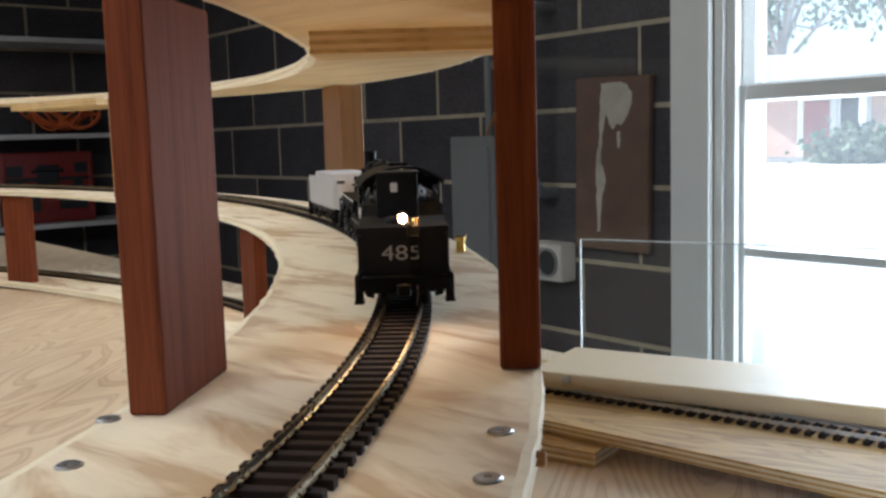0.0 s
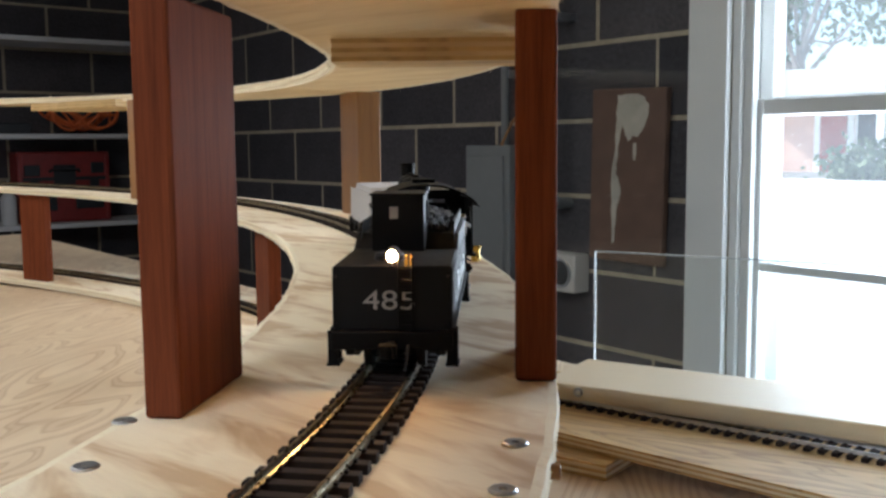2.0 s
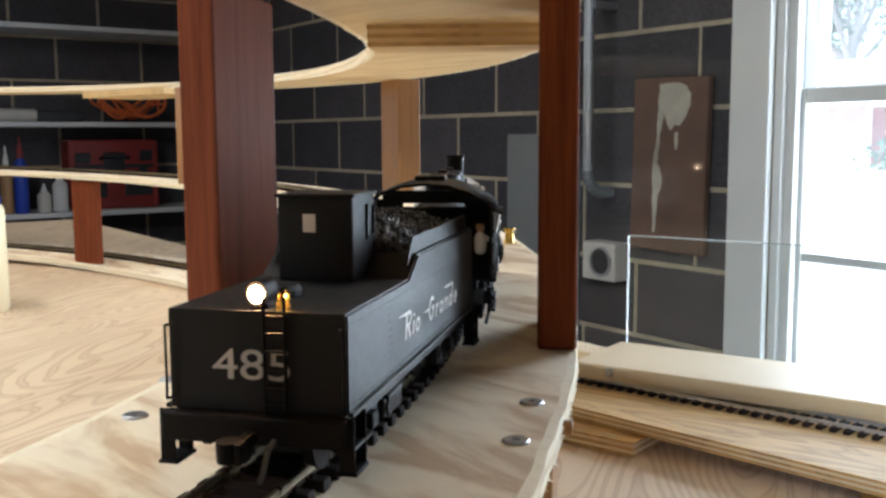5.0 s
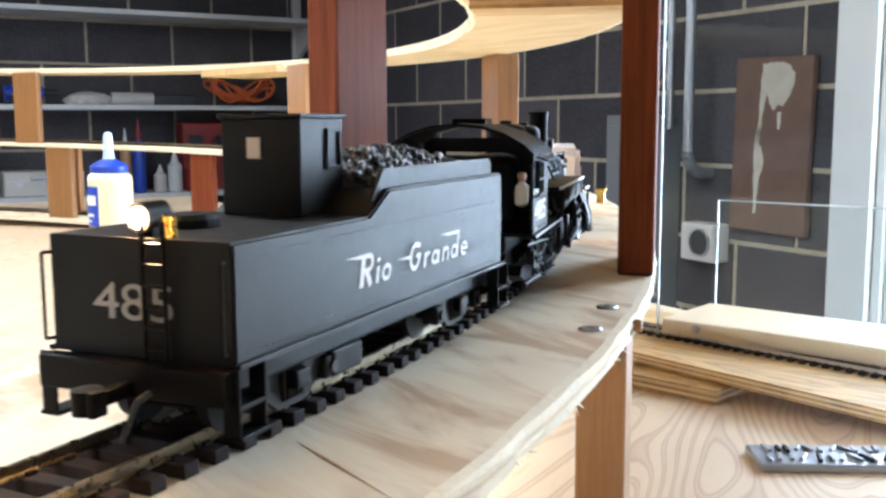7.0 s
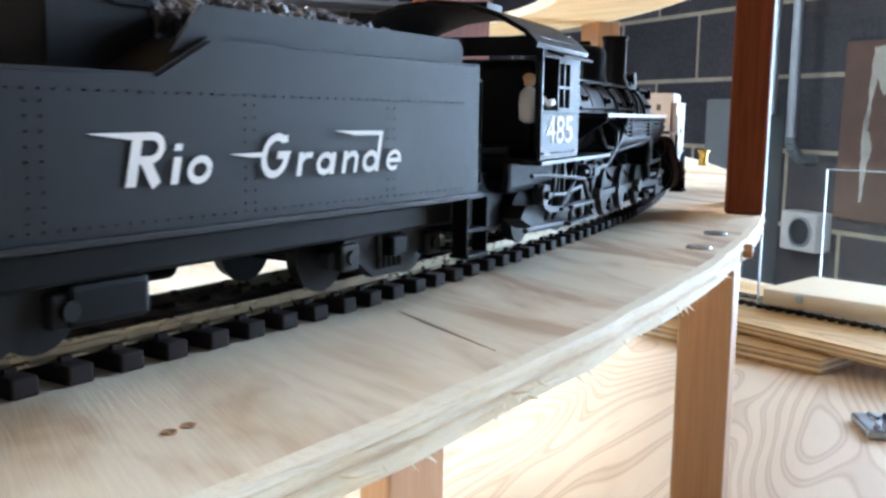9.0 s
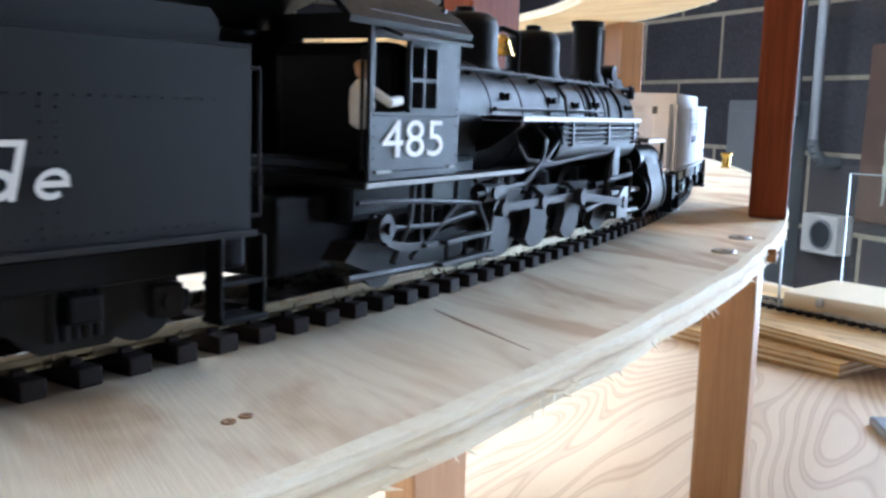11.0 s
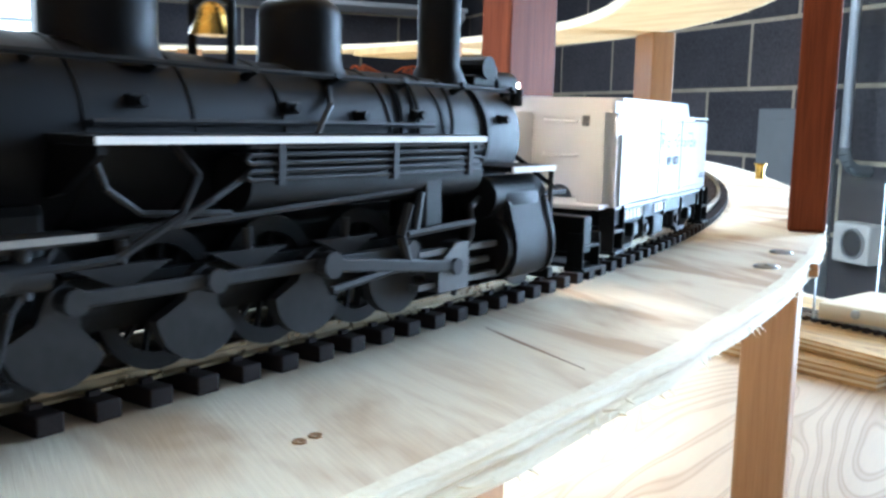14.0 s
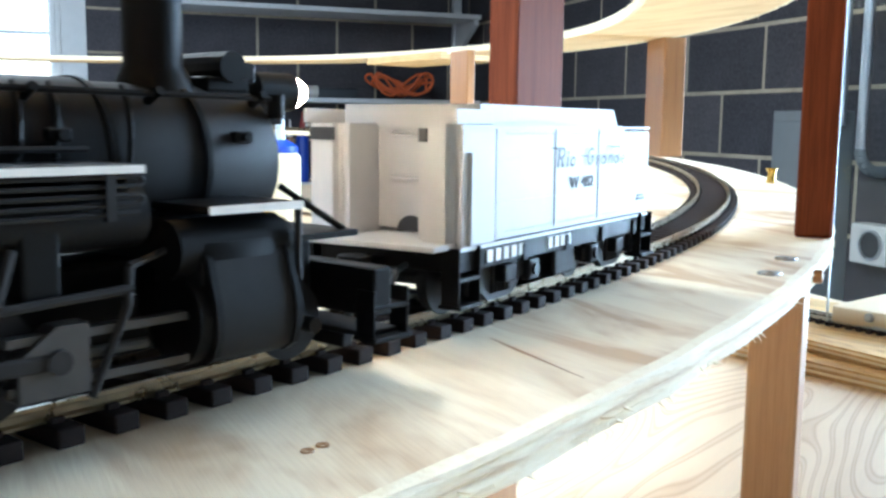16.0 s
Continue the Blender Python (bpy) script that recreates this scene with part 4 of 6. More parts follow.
    for s in (-1, 1):
        bm = bmesh.new()
        rod(bm, (0.102, s * 0.0115, 0.0535), (0.102, s * 0.0115, 0.0580), 0.0017, 10)
        part("marker_lamp", bm, BLACK, t)
        # hand rail with stanchions
        bm = bmesh.new()
        rod(bm, (-0.072, s * 0.0138, 0.0583), (0.100, s * 0.0122, 0.0573), 0.0006, 6)
        for k in range(8):
            x = -0.060 + k * 0.0225
            rod(bm, (x, s * 0.0095, 0.0562), (x, s * 0.0135, 0.0580), 0.0009, 6)
        part("hand_rail", bm, BLACK, t)
        # walkway, air tank, cooling pipes
        bm = bmesh.new()
        box(bm, (0.0120, s * 0.0215, 0.0457), (0.099, 0.015, 0.0012), 0.0002)
        ww = part("walkway", bm, BLACK, t)
        part("edge_strip", box(bmesh.new(), (0.0120, s * 0.0291, 0.0456), (0.099, 0.0004, 0.0012)), LETTER, ww, "white edge stripe")
        bm = bmesh.new()
        box(bm, (-0.0755, s * 0.0270, 0.0322), (0.074, 0.0062, 0.0012), 0.0002)
        w2 = part("walkway", bm, BLACK, t)
        part("edge_strip", box(bmesh.new(), (-0.0755, s * 0.0303, 0.0323), (0.074, 0.0004, 0.0010)), STRIPE, w2, "worn pale edge stripe")
        bm = bmesh.new()
        rod(bm, (-0.006, s * 0.0215, 0.0380), (0.064, s * 0.0215, 0.0380), 0.0052, 18)
        part("air_reservoir", bm, BLACK, t, smooth=True)
        bm = bmesh.new()
        x0, x1, y = -0.008, 0.061, s * 0.0283
        run = []
        for k in range(5):
            z = 0.0445 - k * 0.0014
            ends = [(x0, y, z), (x1, y, z)] if k % 2 == 0 else [(x1, y, z), (x0, y, z)]
            out = 0.0007 if k % 2 == 0 else -0.0007
            run += ends + [(ends[1][0] + out, y, z - 0.0007)] * (k < 4)
        tube(bm, run, 0.00042, 6)
        for x in (-0.001, 0.030, 0.056):
            box(bm, (x, s * 0.0283, 0.0417), (0.0016, 0.0014, 0.0076))
        part("cooling_pipe", bm, RUST, t)
        # cylinder
        bm = bmesh.new()
        rod(bm, (0.0705, s * 0.0225, 0.0200), (0.0900, s * 0.0225, 0.0200), 0.0078, 24)
        rod(bm, (0.0690, s * 0.0225, 0.0318), (0.0915, s * 0.0225, 0.0318), 0.0050, 20)
        box(bm, (0.0805, s * 0.0205, 0.0255), (0.017, 0.0150, 0.016), 0.002)
        cyl = part("cylinder", bm, BLACK, t, smooth=True)
        bm = bmesh.new()
        rod(bm, (0.0900, s * 0.0232, 0.0198), (0.0922, s * 0.0232, 0.0198), 0.0072, 24)
        rod(bm, (0.0915, s * 0.0225, 0.0318), (0.0935, s * 0.0225, 0.0318), 0.0040, 18)
        part("cylinder_cover", bm, SOOT, cyl, smooth=True)
        bm = bmesh.new()
        side_curve = [(0.0225, 0.0118), (0.0265, 0.0124), (0.0290, 0.0140), (0.0302, 0.0170), (0.0304, 0.0205), (0.0298, 0.0240), (0.0288, 0.0268), (0.0280, 0.0300), (0.0262, 0.0325), (0.0225, 0.0334)]
        near, far = [[bm.verts.new((x, s * y, z)) for y, z in side_curve] for x in (0.0740, 0.0905)]
        bm.faces.new(near)
        bm.faces.new(far[::-1])
        for i in range(len(near)):
            j = (i + 1) % len(near)
            bm.faces.new((near[j], near[i], far[i], far[j]))
        bmesh.ops.recalc_face_normals(bm, faces=bm.faces)
        jacket = part("cylinder_jacket", bm, SOOT, cyl, "dull grey cylinder jacket", True)
        bm = bmesh.new()
        for x in (0.0738, 0.0907):
            prism(bm, [(y + (0.0006 if y > 0.023 else 0), z) for y, z in side_curve], x - 0.0006, x + 0.0006, Matrix(((0, 1, 0, 0), (s, 0, 0, 0), (0, 0, 1, 0), (0, 0, 0, 1))))
        bmesh.ops.recalc_face_normals(bm, faces=bm.faces)
        part("jacket_flange", bm, BLACK, jacket)
        # crosshead guides and rods
        bm = bmesh.new()
        for z in (0.0215, 0.0145):
            box(bm, (0.055, s * 0.0262, z), (0.030, 0.0024, 0.0013))
        part("guide_bar", bm, ROD, t)
        bm = bmesh.new()
        prism(bm, [(-0.0060, -0.0052), (0.0050, -0.0052), (0.0050, 0.0052), (0.0, 0.0052), (-0.0060, 0.0010)], s * 0.0262 - 0.002, s * 0.0262 + 0.002)
        ch = part("crosshead", bm, ROD, t)
        bm = bmesh.new()
        rod(bm, (0.004, s * 0.0258, 0.0), (0.016, s * 0.0258, 0.0), 0.0009, 8)
        part("piston_rod", bm, ROD, ch)
        bm = bmesh.new()
        box(bm, (ROD_LEN / 2, s * 0.0280, 0), (ROD_LEN, 0.0013, 0.0026), 0.0004)
        for x, r in ((0, 0.0026), (ROD_LEN, 0.0019)):
            rod(bm, (x, s * 0.0270, 0), (x, s * 0.0290, 0), r, 12)
        mr = part("main_rod", bm, DRIVE_GREY, t)
        bm = bmesh.new()
        box(bm, ((DRIVERS[0] + DRIVERS[-1]) / 2, s * 0.0256, 0), (DRIVERS[-1] - DRIVERS[0], 0.0013, 0.0024), 0.0004)
        for x in DRIVERS:
            rod(bm, (x, s * 0.0245, 0), (x, s * 0.0272, 0), 0.0021, 12)
        sr = part("side_rod", bm, DRIVE_GREY, t)
        RODS.append((sr, mr, ch, 0 if s < 0 else 90))
        # valve gear
        bm = bmesh.new()
        tube(bm, [(0.0525, s * 0.0275, 0.0115), (0.059, s * 0.0275, 0.0245), (0.060, s * 0.0265, 0.0305), (0.069, s * 0.0225, 0.0318)], 0.0007, 6)
        tube(bm, [(0.060, s * 0.0272, 0.0272), (0.036, s * 0.0272, 0.0262)], 0.0008, 6)
        tube(bm, [(0.036, s * 0.0276, 0.0325), (0.0335, s * 0.0276, 0.0262), (0.036, s * 0.0276, 0.020)], 0.0011, 6)
        tube(bm, [(0.036, s * 0.0276, 0.020), (0.012, s * 0.0285, RT + 0.0115)], 0.0008, 6)
        tube(bm, [(0.042, s * 0.026, 0.0345), (0.039, s * 0.027, 0.0270)], 0.0009, 6)
        tube(bm, [(0.0395, s * 0.0255, 0.0352), (-0.058, s * 0.0262, 0.0305)], 0.0006, 6)
        part("valve_gear", bm, DRIVE_GREY, t)
        box_b = box(bmesh.new(), (0.046, s * 0.0215, 0.0325), (0.006, 0.010, 0.012), 0.0006)
        part("gear_hanger", box_b, BLACK, t)
        # pipes and fittings along the side
        for pts, r in (([(-0.020, 0.0235, 0.0450), (-0.018, 0.0275, 0.040), (-0.022, 0.0282, 0.034), (-0.034, 0.0282, 0.0285), (-0.060, 0.0275, 0.0272)], 0.0007),
                       ([(0.000, 0.0225, 0.0450), (-0.006, 0.027, 0.0405), (-0.016, 0.0282, 0.036), (-0.024, 0.0282, 0.0325)], 0.0006),
                       ([(0.030, 0.0105, 0.0560), (0.026, 0.0150, 0.0520), (0.018, 0.0190, 0.0462)], 0.0006),
                       ([(-0.058, 0.026, 0.0270), (-0.054, 0.0275, 0.019), (-0.056, 0.0272, 0.0115), (-0.080, 0.0265, 0.0125), (-0.112, 0.026, 0.0135)], 0.0008),
                       ([(-0.042, 0.0255, 0.0305), (-0.050, 0.0272, 0.0225), (-0.053, 0.0272, 0.0130)], 0.0007),
                       ([(-0.110, 0.0268, 0.0285), (-0.092, 0.0272, 0.0278), (-0.070, 0.0272, 0.0262), (-0.056, 0.0268, 0.0250)], 0.0006),
                       ([(-0.104, 0.0262, 0.0255), (-0.098, 0.0268, 0.0225), (-0.078, 0.0268, 0.0215), (-0.060, 0.0268, 0.0228)], 0.0006),
                       ([(-0.088, 0.0266, 0.0315), (-0.090, 0.0270, 0.0240), (-0.096, 0.0266, 0.0150)], 0.0007),
                       ([(-0.068, 0.0266, 0.0315), (-0.070, 0.0272, 0.0250), (-0.082, 0.0270, 0.0185), (-0.088, 0.0262, 0.0150)], 0.0006),
                       ([(-0.030, 0.0172, 0.0480), (-0.004, 0.0160, 0.0482), (0.030, 0.0158, 0.0483), (0.060, 0.0156, 0.0482)], 0.0006),
                       ([(-0.036, 0.0250, 0.0450), (-0.034, 0.0262, 0.0385), (-0.028, 0.0262, 0.0345), (-0.010, 0.0258, 0.0335)], 0.0006)):
            bm = bmesh.new()
            tube(bm, [(x, s * y, z) for x, y, z in pts], r, 6)
            part("side_pipe", bm, RUST, t)
        for x in (0.052, 0.058, 0.071):
            bm = bmesh.new()
            tube(bm, [(x - 0.004 * k / 6, s * (rb + 0.0006) * math.sin(radians(30 + 11 * k)), zc + (rb + 0.0006) * math.cos(radians(30 + 11 * k))) for k in range(7)], 0.0005, 6)
            part("boiler_pipe", bm, BLACK, boiler)
        for x in (-0.036, 0.0595):
            bm = bmesh.new()
            prism(bm, [(0.0150, 0.0448), (0.0285, 0.0448), (0.0285, 0.0436), (0.0190, 0.0375), (0.0150, 0.0365)], x - 0.0008, x + 0.0008, Matrix(((0, 1, 0, 0), (s, 0, 0, 0), (0, 0, 1, 0), (0, 0, 0, 1))))
            part("walkway_bracket", bm, BLACK, t)
        bm = bmesh.new()
        rod(bm, (-0.056, s * 0.0262, 0.0272), (-0.044, s * 0.0262, 0.0272), 0.0024, 12)
        rod(bm, (-0.0475, s * 0.0262, 0.0240), (-0.0475, s * 0.0262, 0.0310), 0.0014, 10)
        rod(bm, (-0.052, s * 0.0255, 0.0272), (-0.052, s * 0.0292, 0.0272), 0.0015, 10)
        part("injector", bm, RUST, t, smooth=True)
        bm = bmesh.new()
        rod(bm, (-0.101, s * 0.0250, 0.0228), (-0.101, s * 0.0282, 0.0228), 0.0030, 14)
        rod(bm, (-0.101, s * 0.0278, 0.0228), (-0.101, s * 0.0294, 0.0228), 0.0012, 10)
        part("air_valve", bm, RUST, t, smooth=True)
        bm = bmesh.new()
        prism(bm, [(-0.100, 0.0205), (-0.092, 0.0188), (-0.076, 0.0178), (-0.058, 0.0182), (-0.058, 0.0168), (-0.076, 0.0160), (-0.094, 0.0172), (-0.100, 0.0190)], s * 0.0268 - 0.0007, s * 0.0268 + 0.0007)
        part("equalizer_bar", bm, DRIVE_GREY, t)
        bm = bmesh.new()
        for x, y, z in ((-0.020, 0.0148, 0.0515), (0.016, 0.0138, 0.0512), (0.036, 0.0140, 0.0500), (0.056, 0.0138, 0.0505), (0.092, 0.0136, 0.0500)):
            box(bm, (x, s * y, z), (0.0042, 0.002, 0.0022), 0.0005)
            rod(bm, (x, s * y, z), (x, s * (y + 0.0022), z), 0.0009, 8)
        part("boiler_check", bm, BLACK, boiler)
        # ash pan and trailing frame
        bm = bmesh.new()
        prism(bm, [(-0.110, 0.0165), (-0.098, 0.0125), (-0.062, 0.0118), (-0.055, 0.0165), (-0.062, 0.0200), (-0.082, 0.0178), (-0.106, 0.0200)], s * 0.021 - 0.003, s * 0.021 + 0.003)
        part("trailing_frame", bm, BLACK, t)
        bm = bmesh.new()
        box(bm, (-0.065, s * 0.0275, 0.0175), (0.024, 0.0036, 0.0010), 0.0003)
        box(bm, (-0.065, s * 0.0275, 0.0125), (0.028, 0.0036, 0.0010), 0.0003)
        for x in (-0.074, -0.065, -0.056):
            rod(bm, (x, s * 0.0275, 0.0125), (x, s * 0.0275, 0.0175), 0.0006, 6)
        part("side_step", bm, RUST, t)
    # drivers inside the frames, with counterweights and cranks outside
    for k, x in enumerate(DRIVERS):
        bm = bmesh.new()
        for s in (-1, 1):
            spoked(bm, 0, s * (GAUGE / 2 + 0.001), DRIVER_R, s)
        bmesh.ops.translate(bm, vec=(0, 0, -RT - DRIVER_R), verts=bm.verts)
        rod(bm, (0, -0.0235, 0), (0, 0.0235, 0), 0.002, 10)
        ws = part("driving_wheelset", bm, RUST, t, smooth=True)
        ROLLING.append((ws, x, DRIVER_R))
        for s in (-1, 1):
            bm = bmesh.new()
            turn = 0 if s < 0 else 90
            fan = [(0.0090 * math.cos(radians(a)), 0.0090 * math.sin(radians(a))) for a in range(110, 251, 14)]
            prism(bm, fan + [(0.0006, -0.0036), (0.0052, -0.0026), (0.0070, 0), (0.0052, 0.0026), (0.0006, 0.0036)], s * 0.0225 - 0.0012, s * 0.0225 + 0.0012, pose(0, 0, 0, 0, turn))
            part("counterweight", bm, DRIVE_GREY, ws)
    for s in (-1, 1):
        bm = bmesh.new()
        outline = [(-0.058, 0.0135), (-0.058, 0.0245), (0.066, 0.0245), (0.066, 0.0160)]
        for x in DRIVERS[::-1]:
            outline += [(x + 0.006, 0.0160), (x + 0.004, 0.0118), (x - 0.004, 0.0118), (x - 0.006, 0.0160)]
        prism(bm, outline, s * 0.0186 - 0.0010, s * 0.0186 + 0.0010)
        part("outside_frame", bm, BLACK, t)
        for x in DRIVERS[:-1]:
            bm = bmesh.new()
            prism(bm, [(x + 0.004, 0.0262), (x + 0.022, 0.0262), (x + 0.013, 0.0222)], s * 0.0205 - 0.0010, s * 0.0205 + 0.0010)
            rod(bm, (x + 0.013, s * 0.0205, 0.0222), (x + 0.013, s * 0.0205, 0.0300), 0.0010, 8)
            part("spring_hanger", bm, DRIVE_GREY, t)
    for x in (-0.080, 0.1035):
        wheelset("small_wheelset", t, x, 0.0074)
    bm = bmesh.new()
    box(bm, (-0.001, 0, 0.0205), (0.227, 0.020, 0.017), 0.001)
    box(bm, (-0.066, 0, 0.0290), (0.060, 0.030, 0.014), 0.002)
    part("main_frame", bm, BLACK, t)
    bm = bmesh.new()
    box(bm, (0.081, 0, 0.0270), (0.018, 0.032, 0.020), 0.002)
    part("cylinder_saddle", bm, BLACK, t)
    # front deck, pilot, steps, coupler
    bm = bmesh.new()
    box(bm, (0.0835, 0, 0.0384), (0.020, 0.057, 0.0013), 0.0002)
    box(bm, (0.1040, 0, 0.0310), (0.024, 0.040, 0.0013), 0.0002)
    fd = part("front_deck", bm, BLACK, t)
    part("edge_strip", box(bmesh.new(), (0.0835, -0.0288, 0.0384), (0.020, 0.0005, 0.0014)), LETTER, fd, "pale edge stripe")
    for s in (-1, 1):
        bm = bmesh.new()
        rod(bm, (0.0930, s * 0.0280, 0.0250), (0.0930, s * 0.0280, 0.0382), 0.0007, 8)
        part("deck_stay", bm, RUST, fd)
    bm = bmesh.new()
    box(bm, (0.116, 0, 0.0195), (0.005, 0.054, 0.010), 0.0006)
    part("pilot_beam", bm, BLACK, t)
    bm = bmesh.new()
    box(bm, (0.118, 0, RT + 0.0045), (0.010, 0.050, 0.0011), 0.0003)
    box(bm, (0.118, 0, RT + 0.0012), (0.003, 0.030, 0.003), 0.0005)
    part("footboard", bm, RUST, t, "pale worn footboard")
    for s in (-1, 1):
        corner_step(t, 0.118, s * 0.025, 0.020)
        bm = bmesh.new()
        tube(bm, [(0.114, s * 0.018, 0.0315), (0.103, s * 0.011, 0.0405)], 0.0007, 6)
        part("smokebox_brace", bm, BLACK, t)
    coupler(t, 0.116, 1)
    # cab
    c0, c1, zb, zr = -0.1385, -0.0925, 0.0330, 0.0655
    cab = part("cab", box(bmesh.new(), ((c0 + c1) / 2, 0, zb - 0.0006), (c1 - c0, 0.056, 0.0016)), BLACK, t)
    for s in (-1, 1):
        y = s * 0.0282
        bm = bmesh.new()
        for a, b in (((c0 + c1) / 2, (zb + 0.0465) / 2),):
            box(bm, (a, y, b), (c1 - c0, 0.0010, 0.0465 - zb))
        box(bm, ((c0 + c1) / 2, y, 0.0635), (c1 - c0, 0.0010, 0.0050))
        box(bm, (c0 + 0.0010, y, 0.0537), (0.0020, 0.0010, 0.0146))
        box(bm, (c1 - 0.0065, y, 0.0537), (0.0130, 0.0010, 0.0146))
        part("side_panel", bm, TENDER, cab)
        bm = bmesh.new()
        x0, x1, z0, z1 = -0.1195, -0.1055, 0.0470, 0.0605
        for c, sz in (((x0, y, (z0 + z1) / 2), (0.0010, 0.0012, z1 - z0)), ((x1, y, (z0 + z1) / 2), (0.0010, 0.0012, z1 - z0)), (((x0 + x1) / 2, y, (z0 + z1) / 2), (0.0012, 0.0012, z1 - z0)), (((x0 + x1) / 2, y, z0), (x1 - x0, 0.0012, 0.001)), (((x0 + x1) / 2, y, z1), (x1 - x0, 0.0012, 0.001)), (((x0 + x1) / 2, y, (z0 + z1) / 2 - 0.0005), (x1 - x0, 0.0012, 0.0009))):
            box(bm, c, sz)
        part("window_frame", bm, BLACK, cab)
        bm = bmesh.new()
        box(bm, (-0.115, s * 0.0305, 0.0622), (0.037, 0.006, 0.0007), 0.0, Matrix.Translation((0, s * 0.0305, 0.0622)) @ pose(0, 0, 0, -s * 18) @ Matrix.Translation((0, -s * 0.0305, -0.0622)))
        part("awning", bm, RUST, cab)
        bm = bmesh.new()
        tube(bm, [(c0 - 0.0004, s * 0.0275, zb + 0.002), (c0 - 0.002, s * 0.0278, zb + 0.003), (c0 - 0.002, s * 0.0278, 0.0585), (c0 - 0.0004, s * 0.0275, 0.0595)], 0.0005, 6)
        part("grab_iron", bm, BLACK, cab)
        bm = bmesh.new()
        for x in (-0.1085, -0.1025):
            box(bm, (x, s * 0.0262, 0.0250), (0.0008, 0.0020, 0.0150), 0.0002)
        box(bm, (-0.1055, s * 0.0262, 0.0176), (0.0072, 0.0050, 0.0009), 0.0002)
        part("cab_step", bm, RUST, cab)
        bm = bmesh.new()
        rivets(bm, [(c0 + 0.002 + 0.0022 * k, y + s * 0.0005, z) for k in range(20) for z in (zb + 0.0016, 0.0458)] + [(x, y + s * 0.0005, zb + 0.002 + 0.0022 * k) for k in range(6) for x in (c0 + 0.0015, c1 - 0.0015)] + [(c1 - 0.0015, y + s * 0.0005, 0.0475 + 0.0024 * k) for k in range(6)], 0.00035)
        part("rivet_lines", bm, TENDER, cab)
    bm = bmesh.new()
    for y in (-0.0215, 0.0215):
        box(bm, (c1 - 0.0005, y, (zb + zr) / 2), (0.001, 0.013, zr - zb))
    box(bm, (c1 - 0.0005, 0, 0.0665), (0.001, 0.050, 0.006))
    part("front_wall", bm, TENDER, cab)
    bm = bmesh.new()
    arch = [(-0.0305, 0.0640), (-0.027, 0.0675), (-0.019, 0.0720), (-0.010, 0.0748), (0, 0.0757), (0.010, 0.0748), (0.019, 0.0720), (0.027, 0.0675), (0.0305, 0.0640)]
    out = arch + [(y * 0.985, z - 0.0012) for y, z in arch[::-1]]
    prism(bm, [(y, z) for y, z in out], c0 - 0.012, c1 + 0.003, pose(0, 0, 0, 0, 0, -90) @ Matrix.Scale(-1, 4, (1, 0, 0)))
    bmesh.ops.recalc_face_normals(bm, faces=bm.faces)
    roof = part("cab_roof", bm, BLACK, cab, smooth=True)
    bm = bmesh.new()
    box(bm, (-0.114, 0, 0.0765), (0.016, 0.014, 0.0022), 0.0005)
    part("roof_hatch", bm, BLACK, roof)
    bm = bmesh.new()
    box(bm, (-0.099, 0, 0.047), (0.012, 0.034, 0.030), 0.003)
    part("backhead", bm, BLACK, cab)
    # seated figurine, plain
    bm = bmesh.new()
    fx, fy = -0.1318, -0.0232
    lathe(bm, [(0.0012, 0.0430), (0.0026, 0.0440), (0.0029, 0.0478), (0.0026, 0.0512), (0.0012, 0.0528)], 14, pose(fx, fy, 0))
    tube(bm, [(fx, fy - 0.0024, 0.0508), (fx + 0.0028, fy - 0.0050, 0.0484), (fx + 0.0085, fy - 0.0048, 0.0489)], 0.0010, 8)
    bmesh.ops.create_icosphere(bm, subdivisions=2, radius=0.0017, matrix=Matrix.Translation((fx + 0.0002, fy, 0.0544)))
    lathe(bm, [(0.0019, 0.0549), (0.0019, 0.0556), (0.0014, 0.0564), (0.0004, 0.0567)], 12, pose(fx, fy, 0))
    for f in bm.faces:
        z = f.calc_center_median().z
        f.material_index = 2 if z > 0.0552 else 1 if z > 0.0529 else 0
    part("figurine", bm, [LETTER, TAN, POPLAR], cab, "small white plain figurine", True)
    lettering("485", 0.0078, LETTER, cab, pose(-0.1172, -0.0289, 0.0374), wide=2.0)
    lettering("485", 0.0078, LETTER, cab, pose(-0.1172, 0.0289, 0.0374, 0, 0, 180), wide=2.0)
    bars(cab, pose(-0.136, -0.0289, 0.0343), [(0.0, 0, 0.0072, 0.0006, 0.0), (0.0375, 0.0002, 0.0036, 0.0006, 0)], STRIPE, "small_stencil")
    fit_cab = Matrix.Translation((-0.0725, 0, 0)) @ Matrix.Diagonal((0.796, 1, 1, 1)) @ Matrix.Translation((0.0925, 0, 0))
    for o in [cab] + list(cab.children_recursive):
        o.data.transform(fit_cab)
    return t


